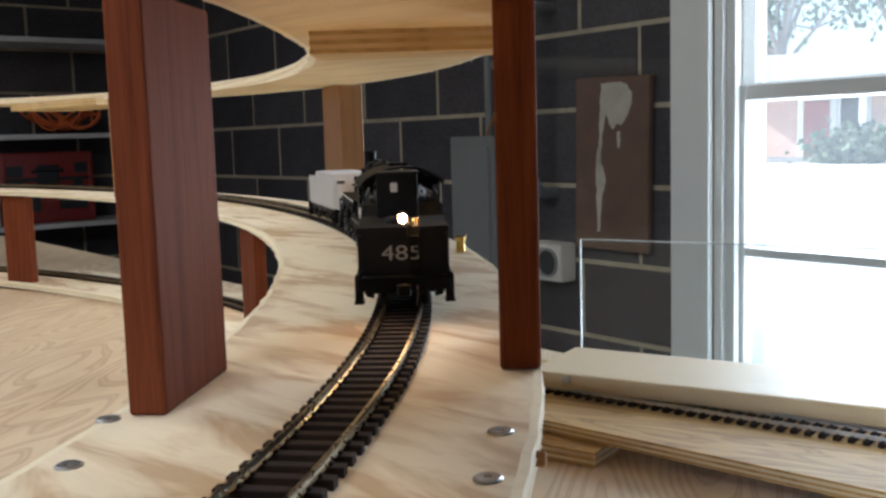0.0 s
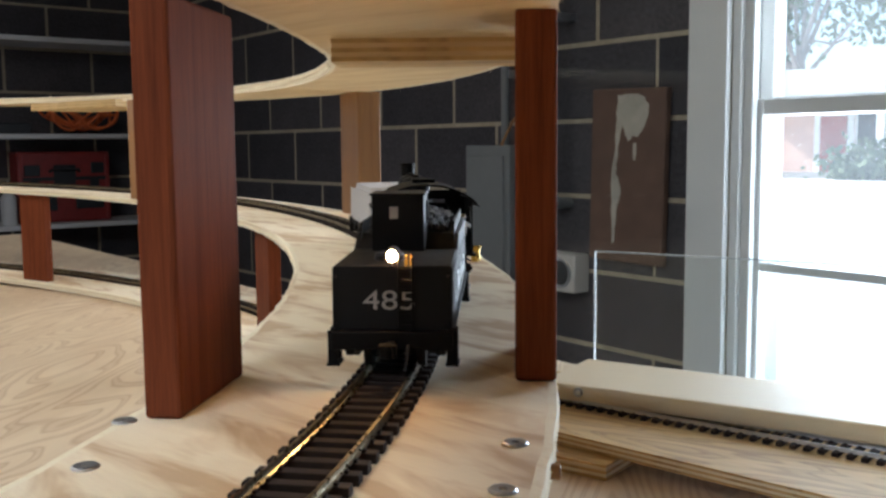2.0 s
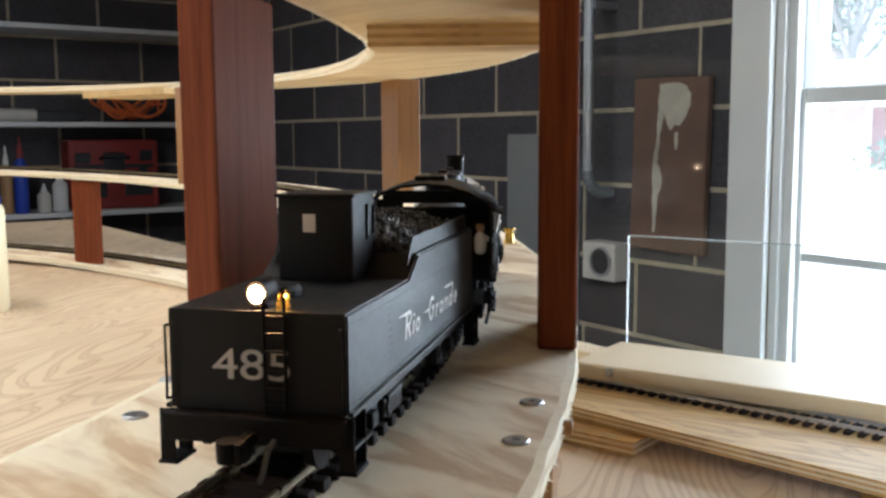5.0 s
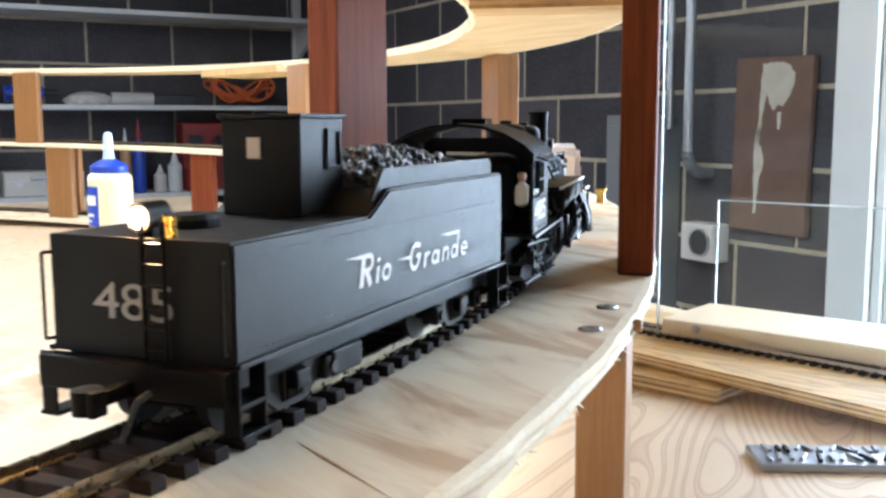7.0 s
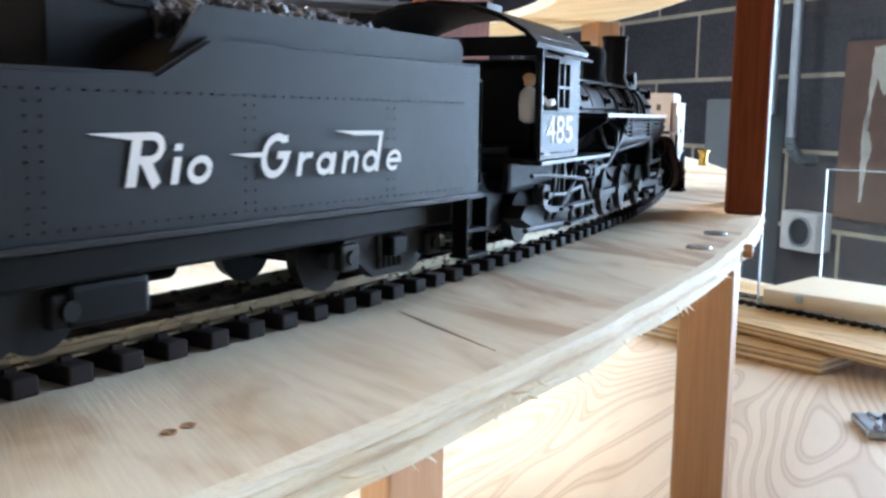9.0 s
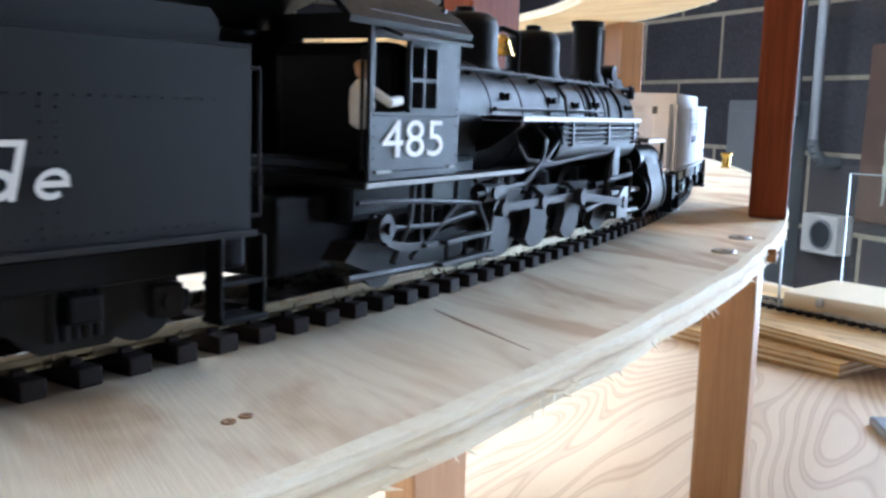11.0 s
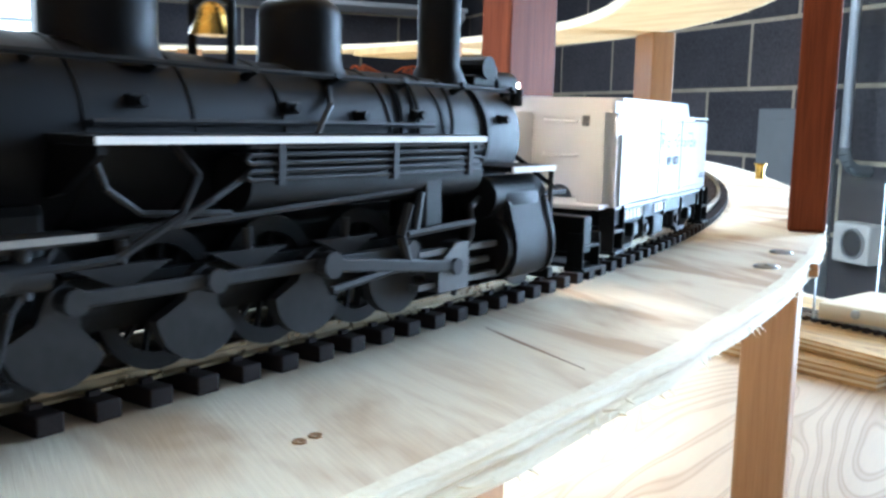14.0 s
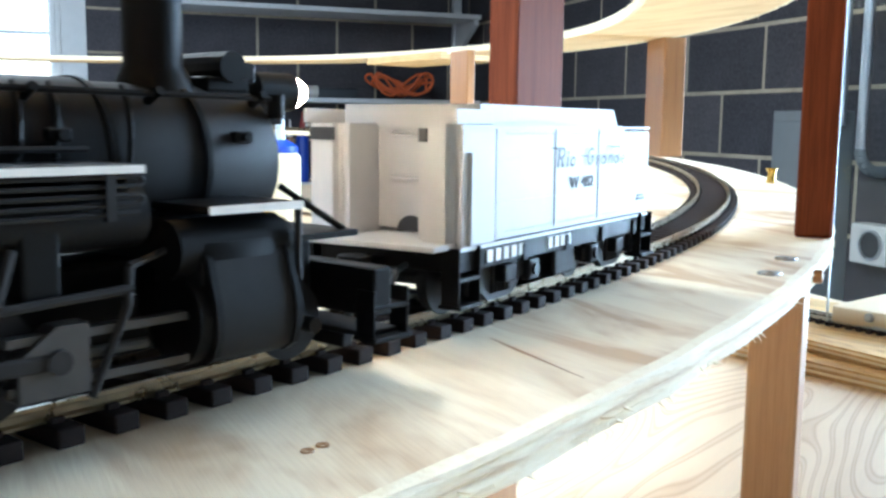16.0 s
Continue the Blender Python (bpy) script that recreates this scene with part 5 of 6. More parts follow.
def white_tender():
    t = thing("model_water_tender", "unpainted white model water tender with grey lettering on black trucks", "model tender")
    L0, L1, zb, zt, zd, zl, h = -0.0645, 0.0610, 0.0240, 0.0528, 0.0512, 0.0578, 0.0228
    # tank body behind the bunker's front, with a lower deck at the rear
    bm = bmesh.new()
    prism(bm, [(-0.046, zb), (L1, zb), (L1, zd), (0.0395, zd), (0.0380, zt), (-0.046, zt)], -h, h)
    bmesh.ops.bevel(bm, geom=[e for e in bm.edges if abs(e.verts[0].co.y - e.verts[1].co.y) < 1e-6], offset=0.0006, segments=2, affect="EDGES")
    tank = part("tank", bm, GREY, t)
    bm = bmesh.new()
    prism(bm, [(-0.050, zt - 0.0008), (0.0375, zt - 0.0008), (0.0375, zt + 0.0004), (0.0345, zl - 0.0006), (0.0335, zl), (-0.050, zl)], -h + 0.0022, h - 0.0022)
    part("coal_bunker", bm, GREY, t)
    bm = bmesh.new()
    lathe(bm, [(0.0058, 0), (0.0058, 0.0014), (0.0050, 0.0022), (0.0015, 0.0026)], 20, pose(0.050, 0, zd))
    part("water_hatch", bm, GREY, t)
    for s in (-1, 1):
        # rounded leg of the tank beside the fireman's gangway
        bm = bmesh.new()
        box(bm, ((L0 - 0.046) / 2, s * (h - 0.0062), (zb + zt) / 2), (-0.046 - L0, 0.0124, zt - zb), 0.0)
        bmesh.ops.bevel(bm, geom=[e for e in bm.edges if abs(e.verts[0].co.z - e.verts[1].co.z) > 0.01 and e.verts[0].co.x < L0 + 0.001], offset=0.0030, segments=5, affect="EDGES")
        leg = part("tank_leg", bm, GREY, t, smooth=True)
        bm = bmesh.new()
        box(bm, (L0 + 0.0065, s * (h + 0.0004), (zb + 0.0462) / 2), (0.0020, 0.0010, 0.0222), 0.0003)
        part("corner_strip", bm, GREY, leg)
        bm = bmesh.new()
        box(bm, (L0 + 0.0085, s * (h - 0.0005), zt + 0.0018), (0.0170, 0.0010, 0.0036), 0.0003)
        part("leg_coaming", bm, GREY, leg)
        # No hollow is cut: a dark plate gives the slot's shade.
        bm = bmesh.new()
        box(bm, (L0 - 0.0002, s * (h - 0.0062) - (0.0 if s > 0 else -0.0030), zt - 0.0026), (0.0006, 0.0076 if s > 0 else 0.0022, 0.0032))
        part("leg_recess", bm, DARKBOX, leg, "dark plate for the shaded slot under the leg's top")
        for z in (0.0335, 0.0440):
            bm = bmesh.new()
            box(bm, (0.0075, s * (h + 0.0001), z), (0.105, 0.0003, 0.0004))
            part("seam", bm, GREY, tank)
        for x in (-0.012, 0.018):
            bm = bmesh.new()
            box(bm, (x, s * (h + 0.0001), (zb + zt) / 2), (0.0004, 0.0003, zt - zb - 0.002))
            part("seam", bm, GREY, tank)
        bm = bmesh.new()
        box(bm, (-0.002, s * (h + 0.0003), zt - 0.0006), (0.122, 0.0006, 0.0008))
        part("top_bead", bm, GREY, tank)
        bm = bmesh.new()
        rivets(bm, [(-0.040 + 0.0026 * k, s * (h + 0.0001), z) for k in range(38) for z in (zb + 0.0020, zt - 0.0022)])
        part("rivet_lines", bm, GREY, tank)
        bm = bmesh.new()
        box(bm, (-0.0015, s * (h - 0.0010), zb - 0.0032), (0.1230, 0.0022, 0.0058), 0.0004)
        sill = part("side_sill", bm, BLACK, t)
        bm = bmesh.new()
        box(bm, (-0.0015, s * (h + 0.0003), zb - 0.0005), (0.1230, 0.0006, 0.0009))
        part("edge_strip", bm, GREY, sill)
        for x in (-0.030, -0.004, 0.022, 0.048):
            bm = bmesh.new()
            box(bm, (x, s * (h - 0.0002), zb - 0.0042), (0.0026, 0.0020, 0.0046), 0.0003)
            part("sill_bracket", bm, BLACK, sill)
        grab_iron(t, [(L1 + 0.0003, s * (h - 0.002), zb + 0.004), (L1 + 0.0022, s * (h - 0.002), zb + 0.004), (L1 + 0.0022, s * (h - 0.002), zd - 0.003), (L1 + 0.0003, s * (h - 0.002), zd - 0.003)], GREY)
    # gangway floor and bunker front with grab irons
    bm = bmesh.new()
    box(bm, (L0 + 0.006, 0, zb + 0.0002), (0.026, 2 * h - 0.003, 0.0014), 0.0003)
    part("front_floor", bm, GREY, t)
    bm = bmesh.new()
    box(bm, (-0.0475, 0, (zb + zl) / 2 + 0.0008), (0.0026, 2 * h - 0.0240, zl - zb - 0.0016), 0.0004)
    front = part("bunker_front", bm, GREY, t)
    for z in (0.0395, 0.0505):
        bm = bmesh.new()
        tube(bm, [(-0.0487, -0.0062, z), (-0.0502, -0.0055, z - 0.0006), (-0.0502, 0.0055, z - 0.0006), (-0.0487, 0.0062, z)], 0.0004, 6)
        part("grab_iron", bm, GREY, front)
    # Dark arched plate on the front; its colour is the opening's inner shade.
    bm = bmesh.new()
    prism(bm, [(-0.0042, 0)] + [(0.0042 * math.cos(radians(a)), 0.0042 * math.sin(radians(a))) for a in range(165, 0, -15)] + [(0.0042, 0)], -0.0004, 0.0004, pose(-0.0490, 0, zb + 0.0012, 0, 0, 90))
    part("coal_opening", bm, DARKBOX, front, "dark arched plate for the shaded coal opening")
    bm = bmesh.new()
    box(bm, (-0.0015, 0, zb - 0.0035), (0.1230, 2 * h - 0.008, 0.0055), 0.0006)
    part("underframe", bm, BLACK, t)
    for x in (-0.037, 0.037):
        truck(t, x)
    for s in (-1, 1):
        corner_step(t, -0.0600, s * (h - 0.001), zb)
        corner_step(t, 0.0570, s * (h - 0.001), zb)
    bm = bmesh.new()
    box(bm, (0.002, -0.016, zb - 0.0105), (0.014, 0.008, 0.008), 0.001)
    part("brake_box", bm, BLACK, t)
    bm = bmesh.new()
    rod(bm, (-0.012, 0.008, zb - 0.010), (0.016, 0.008, zb - 0.010), 0.005, 16)
    part("air_tank", bm, BLACK, t, smooth=True)
    coupler(t, 0.059, 1)
    coupler(t, -0.061, -1)
    railroad_emblem(t, pose(-0.0120, -h - 0.0003, 0.0412), 0.0057, LETTER_DARK)
    lettering("W 482", 0.0034, LETTER_DARK, t, pose(0.0060, -h - 0.0002, 0.0350), wide=1.25)
    bars(t, pose(-0.050, -h - 0.0003, zb - 0.0048), [(k * 0.0042, 0, 0.0027, 0.0030, 0) for k in (0, 1, 2, 3, 4)] + [(0.034 + k * 0.0040, 0, 0.0026, 0.0030, 0) for k in range(4)], LETTER, "sill_marks")
    bars(t, pose(0.050, -h - 0.0002, 0.0285), [(0, 0, 0.007, 0.0009, 0), (0.001, 0.0013, 0.005, 0.0007, 0)], LETTER_DARK, "small_stencil")
    return t


tender, loco, water = black_tender(), locomotive(), white_tender()

# place of the tender's rear along the helix, in degrees, by time
REAR = [(0, 50.6), (0.5, 49.4), (1.5, 46.9), (3.0, 43.3), (5.5, 37.6), (6.5, 35.5), (7.0, 34.5), (7.5, 33.5), (8.0, 32.6), (9.0, 30.45), (11.5, 25.8), (12.0, 24.85), (12.5, 23.86), (13.0, 22.98), (13.5, 22.12), (14.0, 21.24), (14.5, 20.26), (15.0, 19.37), (15.5, 18.5), (16.0, 17.67)]
OFFSETS = (3.2, 11.53, 19.76)


def rear_at(t):
    for (a, x), (b, y) in zip(REAR[:-1], REAR[1:]):
        if a <= t <= b:
            return x + (y - x) * (t - a) / (b - a)
    return REAR[-1][1]


def motions():
    times = [k * 0.5 for k in range(33)]
    for ob, off in zip((tender, loco, water), OFFSETS):
        walk(ob, [(t, helix_pose(rear_at(t) + off)) for t in times])
    fine = [k * 0.125 for k in range(129)]
    gone = [(t, radians(rear_at(t) - REAR[0][1]) * R_TRACK) for t in fine]
    for ob, x, r in ROLLING:
        walk(ob, [(t, pose(x, 0, RT + r, 0, math.degrees(s / r))) for t, s in gone])
    for side_rod, main_rod, crosshead, phase in RODS:
        rows = ([], [], [])
        for t, s in gone:
            a = s / DRIVER_R + radians(phase)
            px, pz = CRANK * math.cos(a), RT + DRIVER_R - CRANK * math.sin(a)
            rise = CROSS_Z - pz
            run = math.sqrt(ROD_LEN ** 2 - rise ** 2)
            rows[0].append((t, pose(px, 0, pz)))
            rows[1].append((t, pose(DRIVERS[2] + px, 0, pz, 0, -math.degrees(math.atan2(rise, run)))))
            rows[2].append((t, pose(DRIVERS[2] + px + run, 0, CROSS_Z)))
        for ob, r in zip((side_rod, main_rod, crosshead), rows):
            walk(ob, r)

# ---- ramp and guard at the foot of the helix ----
DIR = Vector((0.246, 0.112, 0)).normalized()     # along the ramp
ANG = math.degrees(math.atan2(DIR.y, DIR.x))


def plank(name, label, corner, length, depth, z0, z1, material, ang=ANG, layers=1, category="plywood sheet"):
    """A board from its near end's front corner: length along ang, depth to its left."""
    ob = thing(name, label, category, pose(corner[0], corner[1], 0, 0, 0, ang))
    h = (z1 - z0) / layers
    for k in range(layers):
        bm = bmesh.new()
        box(bm, (length / 2, depth / 2, z0 + h * (k + 0.5)), (length, depth, h * 0.96), 0.0004)
        part("ply", bm, material if k % 2 == 0 else PLY_EDGE, ob)
    return ob


plank("ramp_board", "brown plywood ramp board leading off the helix", (-0.42, 0.955), 1.3, 0.17, TABLE_Z + 0.0135, TABLE_Z + 0.0235, PLY_DARK, 9, 5)
plank("ramp_board", "short plywood packing piece under the ramp", (-0.30, 0.925), 0.262, 0.10, TABLE_Z + 0.0005, TABLE_Z + 0.0125, PLY_DARK, 16, 5)
plank("ramp_board", "plywood packing strip under the ramp", (0.10, 1.06), 0.5, 0.12, TABLE_Z + 0.0005, TABLE_Z + 0.0125, PLY_DARK, 9, 3)

# ramp track
rt = thing("model_track", "model railway track with dark ties on the ramp board", "model track", pose(-0.36, 1.030, TABLE_Z + 0.024, 0, 0, 13))
for s in (-1, 1):
    bm = bmesh.new()
    prism(bm, [(s * GAUGE / 2 + x, z) for x, z in ((-0.0011, TIE_H), (0.0011, TIE_H), (0.0006, TIE_H + 0.001), (0.0006, TIE_H + RAIL_H), (-0.0006, TIE_H + RAIL_H), (-0.0006, TIE_H + 0.001))], 0, 1.1, pose(0, 0, 0, 0, 0, -90))
    part("rail", bm, STEEL, rt)
for k in range(107):
    t = new("tie", TIE_MESH)
    t.parent, t.matrix_basis = rt, pose(0.006 + k * 0.0102, 0, 0)

guard = thing("guard_rail", "pale wooden guard board with clear acrylic sheets", "guard rail", pose(-0.178, 1.056, 0, 0, 0, 20))
bm = bmesh.new()
box(bm, (0.55, 0.0505, -0.1140), (1.1, 0.101, 0.015), 0.0012)
part("board", bm, PINE, guard, "pale pine board")
for nm, x0, y, z0, z1 in (("front_sheet", -0.003, -0.0016, -0.122, 0.24), ("back_sheet", 0.006, 0.1030, -0.1215, -0.002)):
    bm = bmesh.new()
    box(bm, ((x0 + 1.1) / 2, y, (z0 + z1) / 2), (1.1 - x0, 0.003, z1 - z0))
    sh = part(nm, bm, ACRYLIC, guard, "clear acrylic sheet")
    sh.visible_shadow = False
    bm = bmesh.new()
    box(bm, (x0 - 0.0005, y, (z0 + z1) / 2), (0.0010, 0.0031, z1 - z0))
    if nm == "back_sheet":
        box(bm, ((x0 + 1.1) / 2, y, z1 + 0.0005), (1.1 - x0, 0.0031, 0.001))
    part("sheet_edge", bm, ACRYLIC_EDGE, sh, "bright cut edge")
bm = bmesh.new()
lathe(bm, [(0.0042, 0), (0.0042, 0.0008), (0.0030, 0.0022), (0.0010, 0.0026)], 16, pose(0.036, -0.003, -0.112, 90))
part("screw", bm, STEEL, guard, "round steel screw head")
for x in (0.05, 0.6, 1.05):
    bm = bmesh.new()
    box(bm, (x, 0.10, (-0.122 + TABLE_Z) / 2 + 0.0), (0.02, 0.02, -0.122 - TABLE_Z), 0.0008)
    part("spacer", bm, POPLAR, guard)

pk = thing("parts_packet", "clear packet of small metal track parts on the table", "packet", pose(0.085, 0.962, TABLE_Z, 0, 0, 58))
bm = bmesh.new()
box(bm, (0, 0, 0.003), (0.095, 0.040, 0.006), 0.0018)
part("tray", bm, STEEL, pk)
rng = random.Random(4)
for k in range(22):
    bm = bmesh.new()
    m = pose(-0.038 + 0.0076 * (k % 11) + rng.uniform(-0.002, 0.002), (-0.009 if k < 11 else 0.009) + rng.uniform(-0.002, 0.002), 0.0072, 0, 0, rng.uniform(60, 120))
    box(bm, (0, 0, 0), (rng.uniform(0.009, 0.014), 0.0026, 0.0024), 0.0004, m)
    part("metal_piece", bm, rng.choice((STEEL, STEEL, RUST)), pk)

# table knot, brass spool, plug in the deck edge
bm = bmesh.new()
lathe(bm, [(0.0052, 0), (0.0052, 0.0012), (0.0040, 0.002), (0.0036, 0.010), (0.0040, 0.0135), (0.0052, 0.0142), (0.0052, 0.0155), (0.002, 0.0155)], 20)
ob = part("brass_fitting", bm, BRASS, smooth=True)
ob.location = (-0.180, 0.982, deck_z(55))
tagged(ob, "small flanged brass fitting standing on the deck", "fitting")
bm = bmesh.new()
lathe(bm, [(0.0026, 0), (0.0026, 0.003), (0.0018, 0.0034)], 12, pose(0, 0, 0, 0, 90))
ob = part("wooden_plug", bm, OAK)
ob.matrix_basis = Matrix.Translation(on_helix(42.4, R_OUT + 0.0006, -0.0038)) @ pose(0, 0, 0, 0, 0, 42.4)
tagged(ob, "small brown wooden plug in the plywood edge", "plug")

# ---- glue bottle on the table ----


def glue_bottle(x, y, z, turn, h=0.215, r=0.033):
    b = thing("glue_bottle", "cream wood glue bottle with blue cap and blue label", "bottle", pose(x, y, z, 0, 0, turn))
    bm = bmesh.new()
    lathe(bm, [(r * 0.92, 0), (r, 0.004), (r, h * 0.665), (r * 0.97, h * 0.69), (r * 0.8, h * 0.715), (r * 0.72, h * 0.72)], 40)
    part("body", bm, CREAM, b, smooth=True)
    bm = bmesh.new()
    lathe(bm, [(r * 0.84, h * 0.715), (r * 0.86, h * 0.72), (r * 0.86, h * 0.76), (r * 0.6, h * 0.79), (r * 0.42, h * 0.80), (r * 0.3, h * 0.81)], 32)
    cap = part("cap", bm, BLUE, b, "blue screw cap", True)
    bm = bmesh.new()
    lathe(bm, [(r * 0.30, h * 0.80), (r * 0.22, h * 0.87), (r * 0.20, h * 0.90), (r * 0.24, h * 0.905), (r * 0.2, h * 0.985), (r * 0.1, h)], 20)
    part("nozzle", bm, CLOUDY, cap, "cloudy plastic nozzle", True)

    def wrap(z0, z1, a0, a1, mat, nm, off):
        bm = bmesh.new()
        n = 24
        v = [[bm.verts.new(((r + off) * math.cos(radians(a0 + (a1 - a0) * i / n)), (r + off) * math.sin(radians(a0 + (a1 - a0) * i / n)), zz)) for zz in (z0, z1)] for i in range(n + 1)]
        for p, q in zip(v[:-1], v[1:]):
            bm.faces.new((p[0], q[0], q[1], p[1]))
        part(nm, bm, mat, b, smooth=True)

    wrap(h * 0.12, h * 0.62, -95, -5, BLUE, "label", 0.0004)
    wrap(h * 0.27, h * 0.34, -95, -5, YELLOW, "label_band", 0.0008)
    wrap(h * 0.49, h * 0.56, -70, -12, LETTER, "label_mark", 0.0009)
    wrap(h * 0.41, h * 0.43, -60, -20, LETTER, "label_line", 0.0009)
    wrap(h * 0.37, h * 0.385, -60, -30, LETTER, "label_line", 0.0009)
    wrap(h * 0.20, h * 0.21, -62, -20, LETTER, "label_line", 0.0009)
    return b


glue_bottle(-1.045, 0.722, TABLE_Z, -38)

# ---- shelves on the west wall ----
SX = -4.10
for z, y0, y1, d in ((0.596, 0.80, 2.34, 0.30), (0.168, 0.80, 2.34, 0.30), (-0.238, 0.80, 2.34, 0.30)):
    bm = bmesh.new()
    box(bm, (SX - d / 2, (y0 + y1) / 2, z - 0.011), (d, y1 - y0, 0.022), 0.002)
    tagged(part("wall_shelf", bm, SHELF_WHITE), "long white painted wall shelf", "shelf", "shelves on the wall")
for y in (0.80, 2.32):
    fr = thing("shelf_upright", "white shelf upright with bracket arms", "shelf upright", pose(WX + 0.004, y, 0), "shelf uprights")
    bm = bmesh.new()
    box(bm, (0.02, 0, 0.1), (0.03, 0.045, 2.3), 0.002)
    part("upright", bm, SHELF_WHITE, fr)
    for z in (0.596, 0.168, -0.238):
        bm = bmesh.new()
        prism(bm, [(0.035, z - 0.024), (0.30, z - 0.024), (0.30, z - 0.05), (0.035, z - 0.19)], -0.012, 0.012)
        part("bracket", bm, SHELF_WHITE, fr)
bm = bmesh.new()
box(bm, (SX - 0.01, 0.80, 0.1), (0.04, 0.045, 2.3), 0.003)
tagged(part("shelf_post", bm, SHELF_WHITE), "white front post of the shelving", "post")

# orange extension cord
rng = random.Random(11)
cu = bpy.data.curves.new("extension_cord", "CURVE")
cu.dimensions, cu.bevel_depth, cu.bevel_resolution = "3D", 0.006, 2
sp = cu.splines.new("BEZIER")
N = 44
sp.bezier_points.add(N - 1)
for i in range(N):
    a = i * 0.83
    pt = sp.bezier_points[i]
    rr = 0.5 + 0.5 * math.sin(i * 1.7)
    pt.co = (0.07 * math.sin(a * 0.6), 0.165 * math.cos(a) * (0.6 + 0.4 * rr), 0.01 + 0.075 * rr + 0.045 * math.sin(a * 1.3) ** 2)
    pt.handle_left_type = pt.handle_right_type = "AUTO"
ob = new("extension_cord", cu)
ob.data.materials.append(ORANGE)
ob.location = (SX - 0.10, 1.95, 0.172)
tagged(ob, "coiled orange extension cord on a shelf", "extension cord")


def case(name, label, c, s, material, cat, trim=None):
    b = thing(name, label, cat, pose(*c))
    bm = bmesh.new()
    box(bm, (0, 0, s[2] / 2), s, min(s) * 0.08)
    part("body", bm, material, b)
    bm = bmesh.new()
    box(bm, (s[0] / 2 + 0.002, 0, s[2] * 0.62), (0.008, s[1] * 0.96, s[2] * 0.05), 0.001)
    part("seam", bm, trim or DARKBOX, b)
    bm = bmesh.new()
    tube(bm, [(s[0] / 2, -s[1] * 0.16, s[2] * 0.72), (s[0] / 2 + 0.02, -s[1] * 0.14, s[2] * 0.75), (s[0] / 2 + 0.02, s[1] * 0.14, s[2] * 0.75), (s[0] / 2, s[1] * 0.16, s[2] * 0.72)], 0.006, 8)
    part("handle", bm, trim or DARKBOX, b)
    for y in (-0.32, 0.32):
        bm = bmesh.new()
        box(bm, (s[0] / 2 + 0.003, s[1] * y, s[2] * 0.5), (0.008, s[1] * 0.1, s[2] * 0.22), 0.001)
        part("latch", bm, trim or DARKBOX, b)
    return b


tc = case("tool_case", "tall red moulded tool case standing on a white shelf", (SX - 0.16, 1.86, -0.238), (0.13, 0.42, 0.325), RED, "tool case")
for y, z, w, h in ((-0.145, 0.24, 0.07, 0.05), (0.0, 0.22, 0.10, 0.09), (0.15, 0.25, 0.06, 0.05), (-0.10, 0.09, 0.12, 0.07), (0.11, 0.10, 0.13, 0.08)):
    part("moulded_panel", box(bmesh.new(), (0.068, y, z), (0.010, w, h), 0.004), DARKBOX, tc)
for y in (-0.195, 0.195):
    part("corner_rib", box(bmesh.new(), (0.062, y, 0.16), (0.02, 0.022, 0.30), 0.005), RED, tc)
case("storage_box", "pale storage box on a white shelf", (SX - 0.16, 1.02, -0.238), (0.20, 0.34, 0.11), PALEBOX, "box", SHELF_WHITE)
case("storage_box", "dark storage box on the floor shelf", (SX - 0.20, 1.25, -0.62), (0.24, 0.5, 0.24), DARKBOX, "box")
case("storage_box", "white storage box below the shelf", (SX + 0.12, 1.62, -0.62), (0.3, 0.26, 0.28), PALEBOX, "box", SHELF_WHITE)
case("storage_box", "small white box below the shelf", (SX + 0.02, 1.93, -0.62), (0.2, 0.12, 0.24), SHELF_WHITE, "box", PALEBOX)
bm = bmesh.new()
box(bm, (SX + 0.02, 1.5, -0.641), (0.7, 1.6, 0.04), 0.004)
wb = thing("workbench", "low wooden workbench under the shelves", "workbench")
part("top", bm, POPLAR, wb)
for y in (0.8, 2.2):
    bm = bmesh.new()
    box(bm, (SX + 0.02, y, (-0.661 + FLOOR) / 2), (0.6, 0.08, -0.661 - FLOOR), 0.004)
    part("leg", bm, POPLAR, wb)


def small_bottle(y, z, h, r, body, cap, label):
    b = thing("small_bottle", label, "bottle", pose(SX - 0.06, y, z), "bottles on the shelf")
    bm = bmesh.new()
    lathe(bm, [(r * 0.9, 0), (r, 0.004), (r, h * 0.62), (r * 0.5, h * 0.72), (r * 0.35, h * 0.75)], 18)
    part("body", bm, body, b, smooth=True)
    bm = bmesh.new()
    lathe(bm, [(r * 0.5, h * 0.72), (r * 0.45, h * 0.80), (r * 0.2, h * 0.9), (r * 0.12, h)], 14)
    part("cap", bm, cap, b, smooth=True)


small_bottle(1.435, -0.238, 0.34, 0.03, BLUE, RED, "blue bottle with red pointed cap")
small_bottle(1.375, -0.238, 0.30, 0.025, POPLAR, LETTER, "tan bottle with pale pointed cap")
small_bottle(1.60, -0.238, 0.20, 0.034, SHELF_WHITE, SHELF_WHITE, "white plastic bottle on a shelf")
small_bottle(1.53, -0.238, 0.13, 0.030, PALEBOX, LETTER, "pale squat bottle on a shelf")
small_bottle(1.68, -0.238, 0.17, 0.030, RED, DARKBOX, "dark red bottle on a shelf")

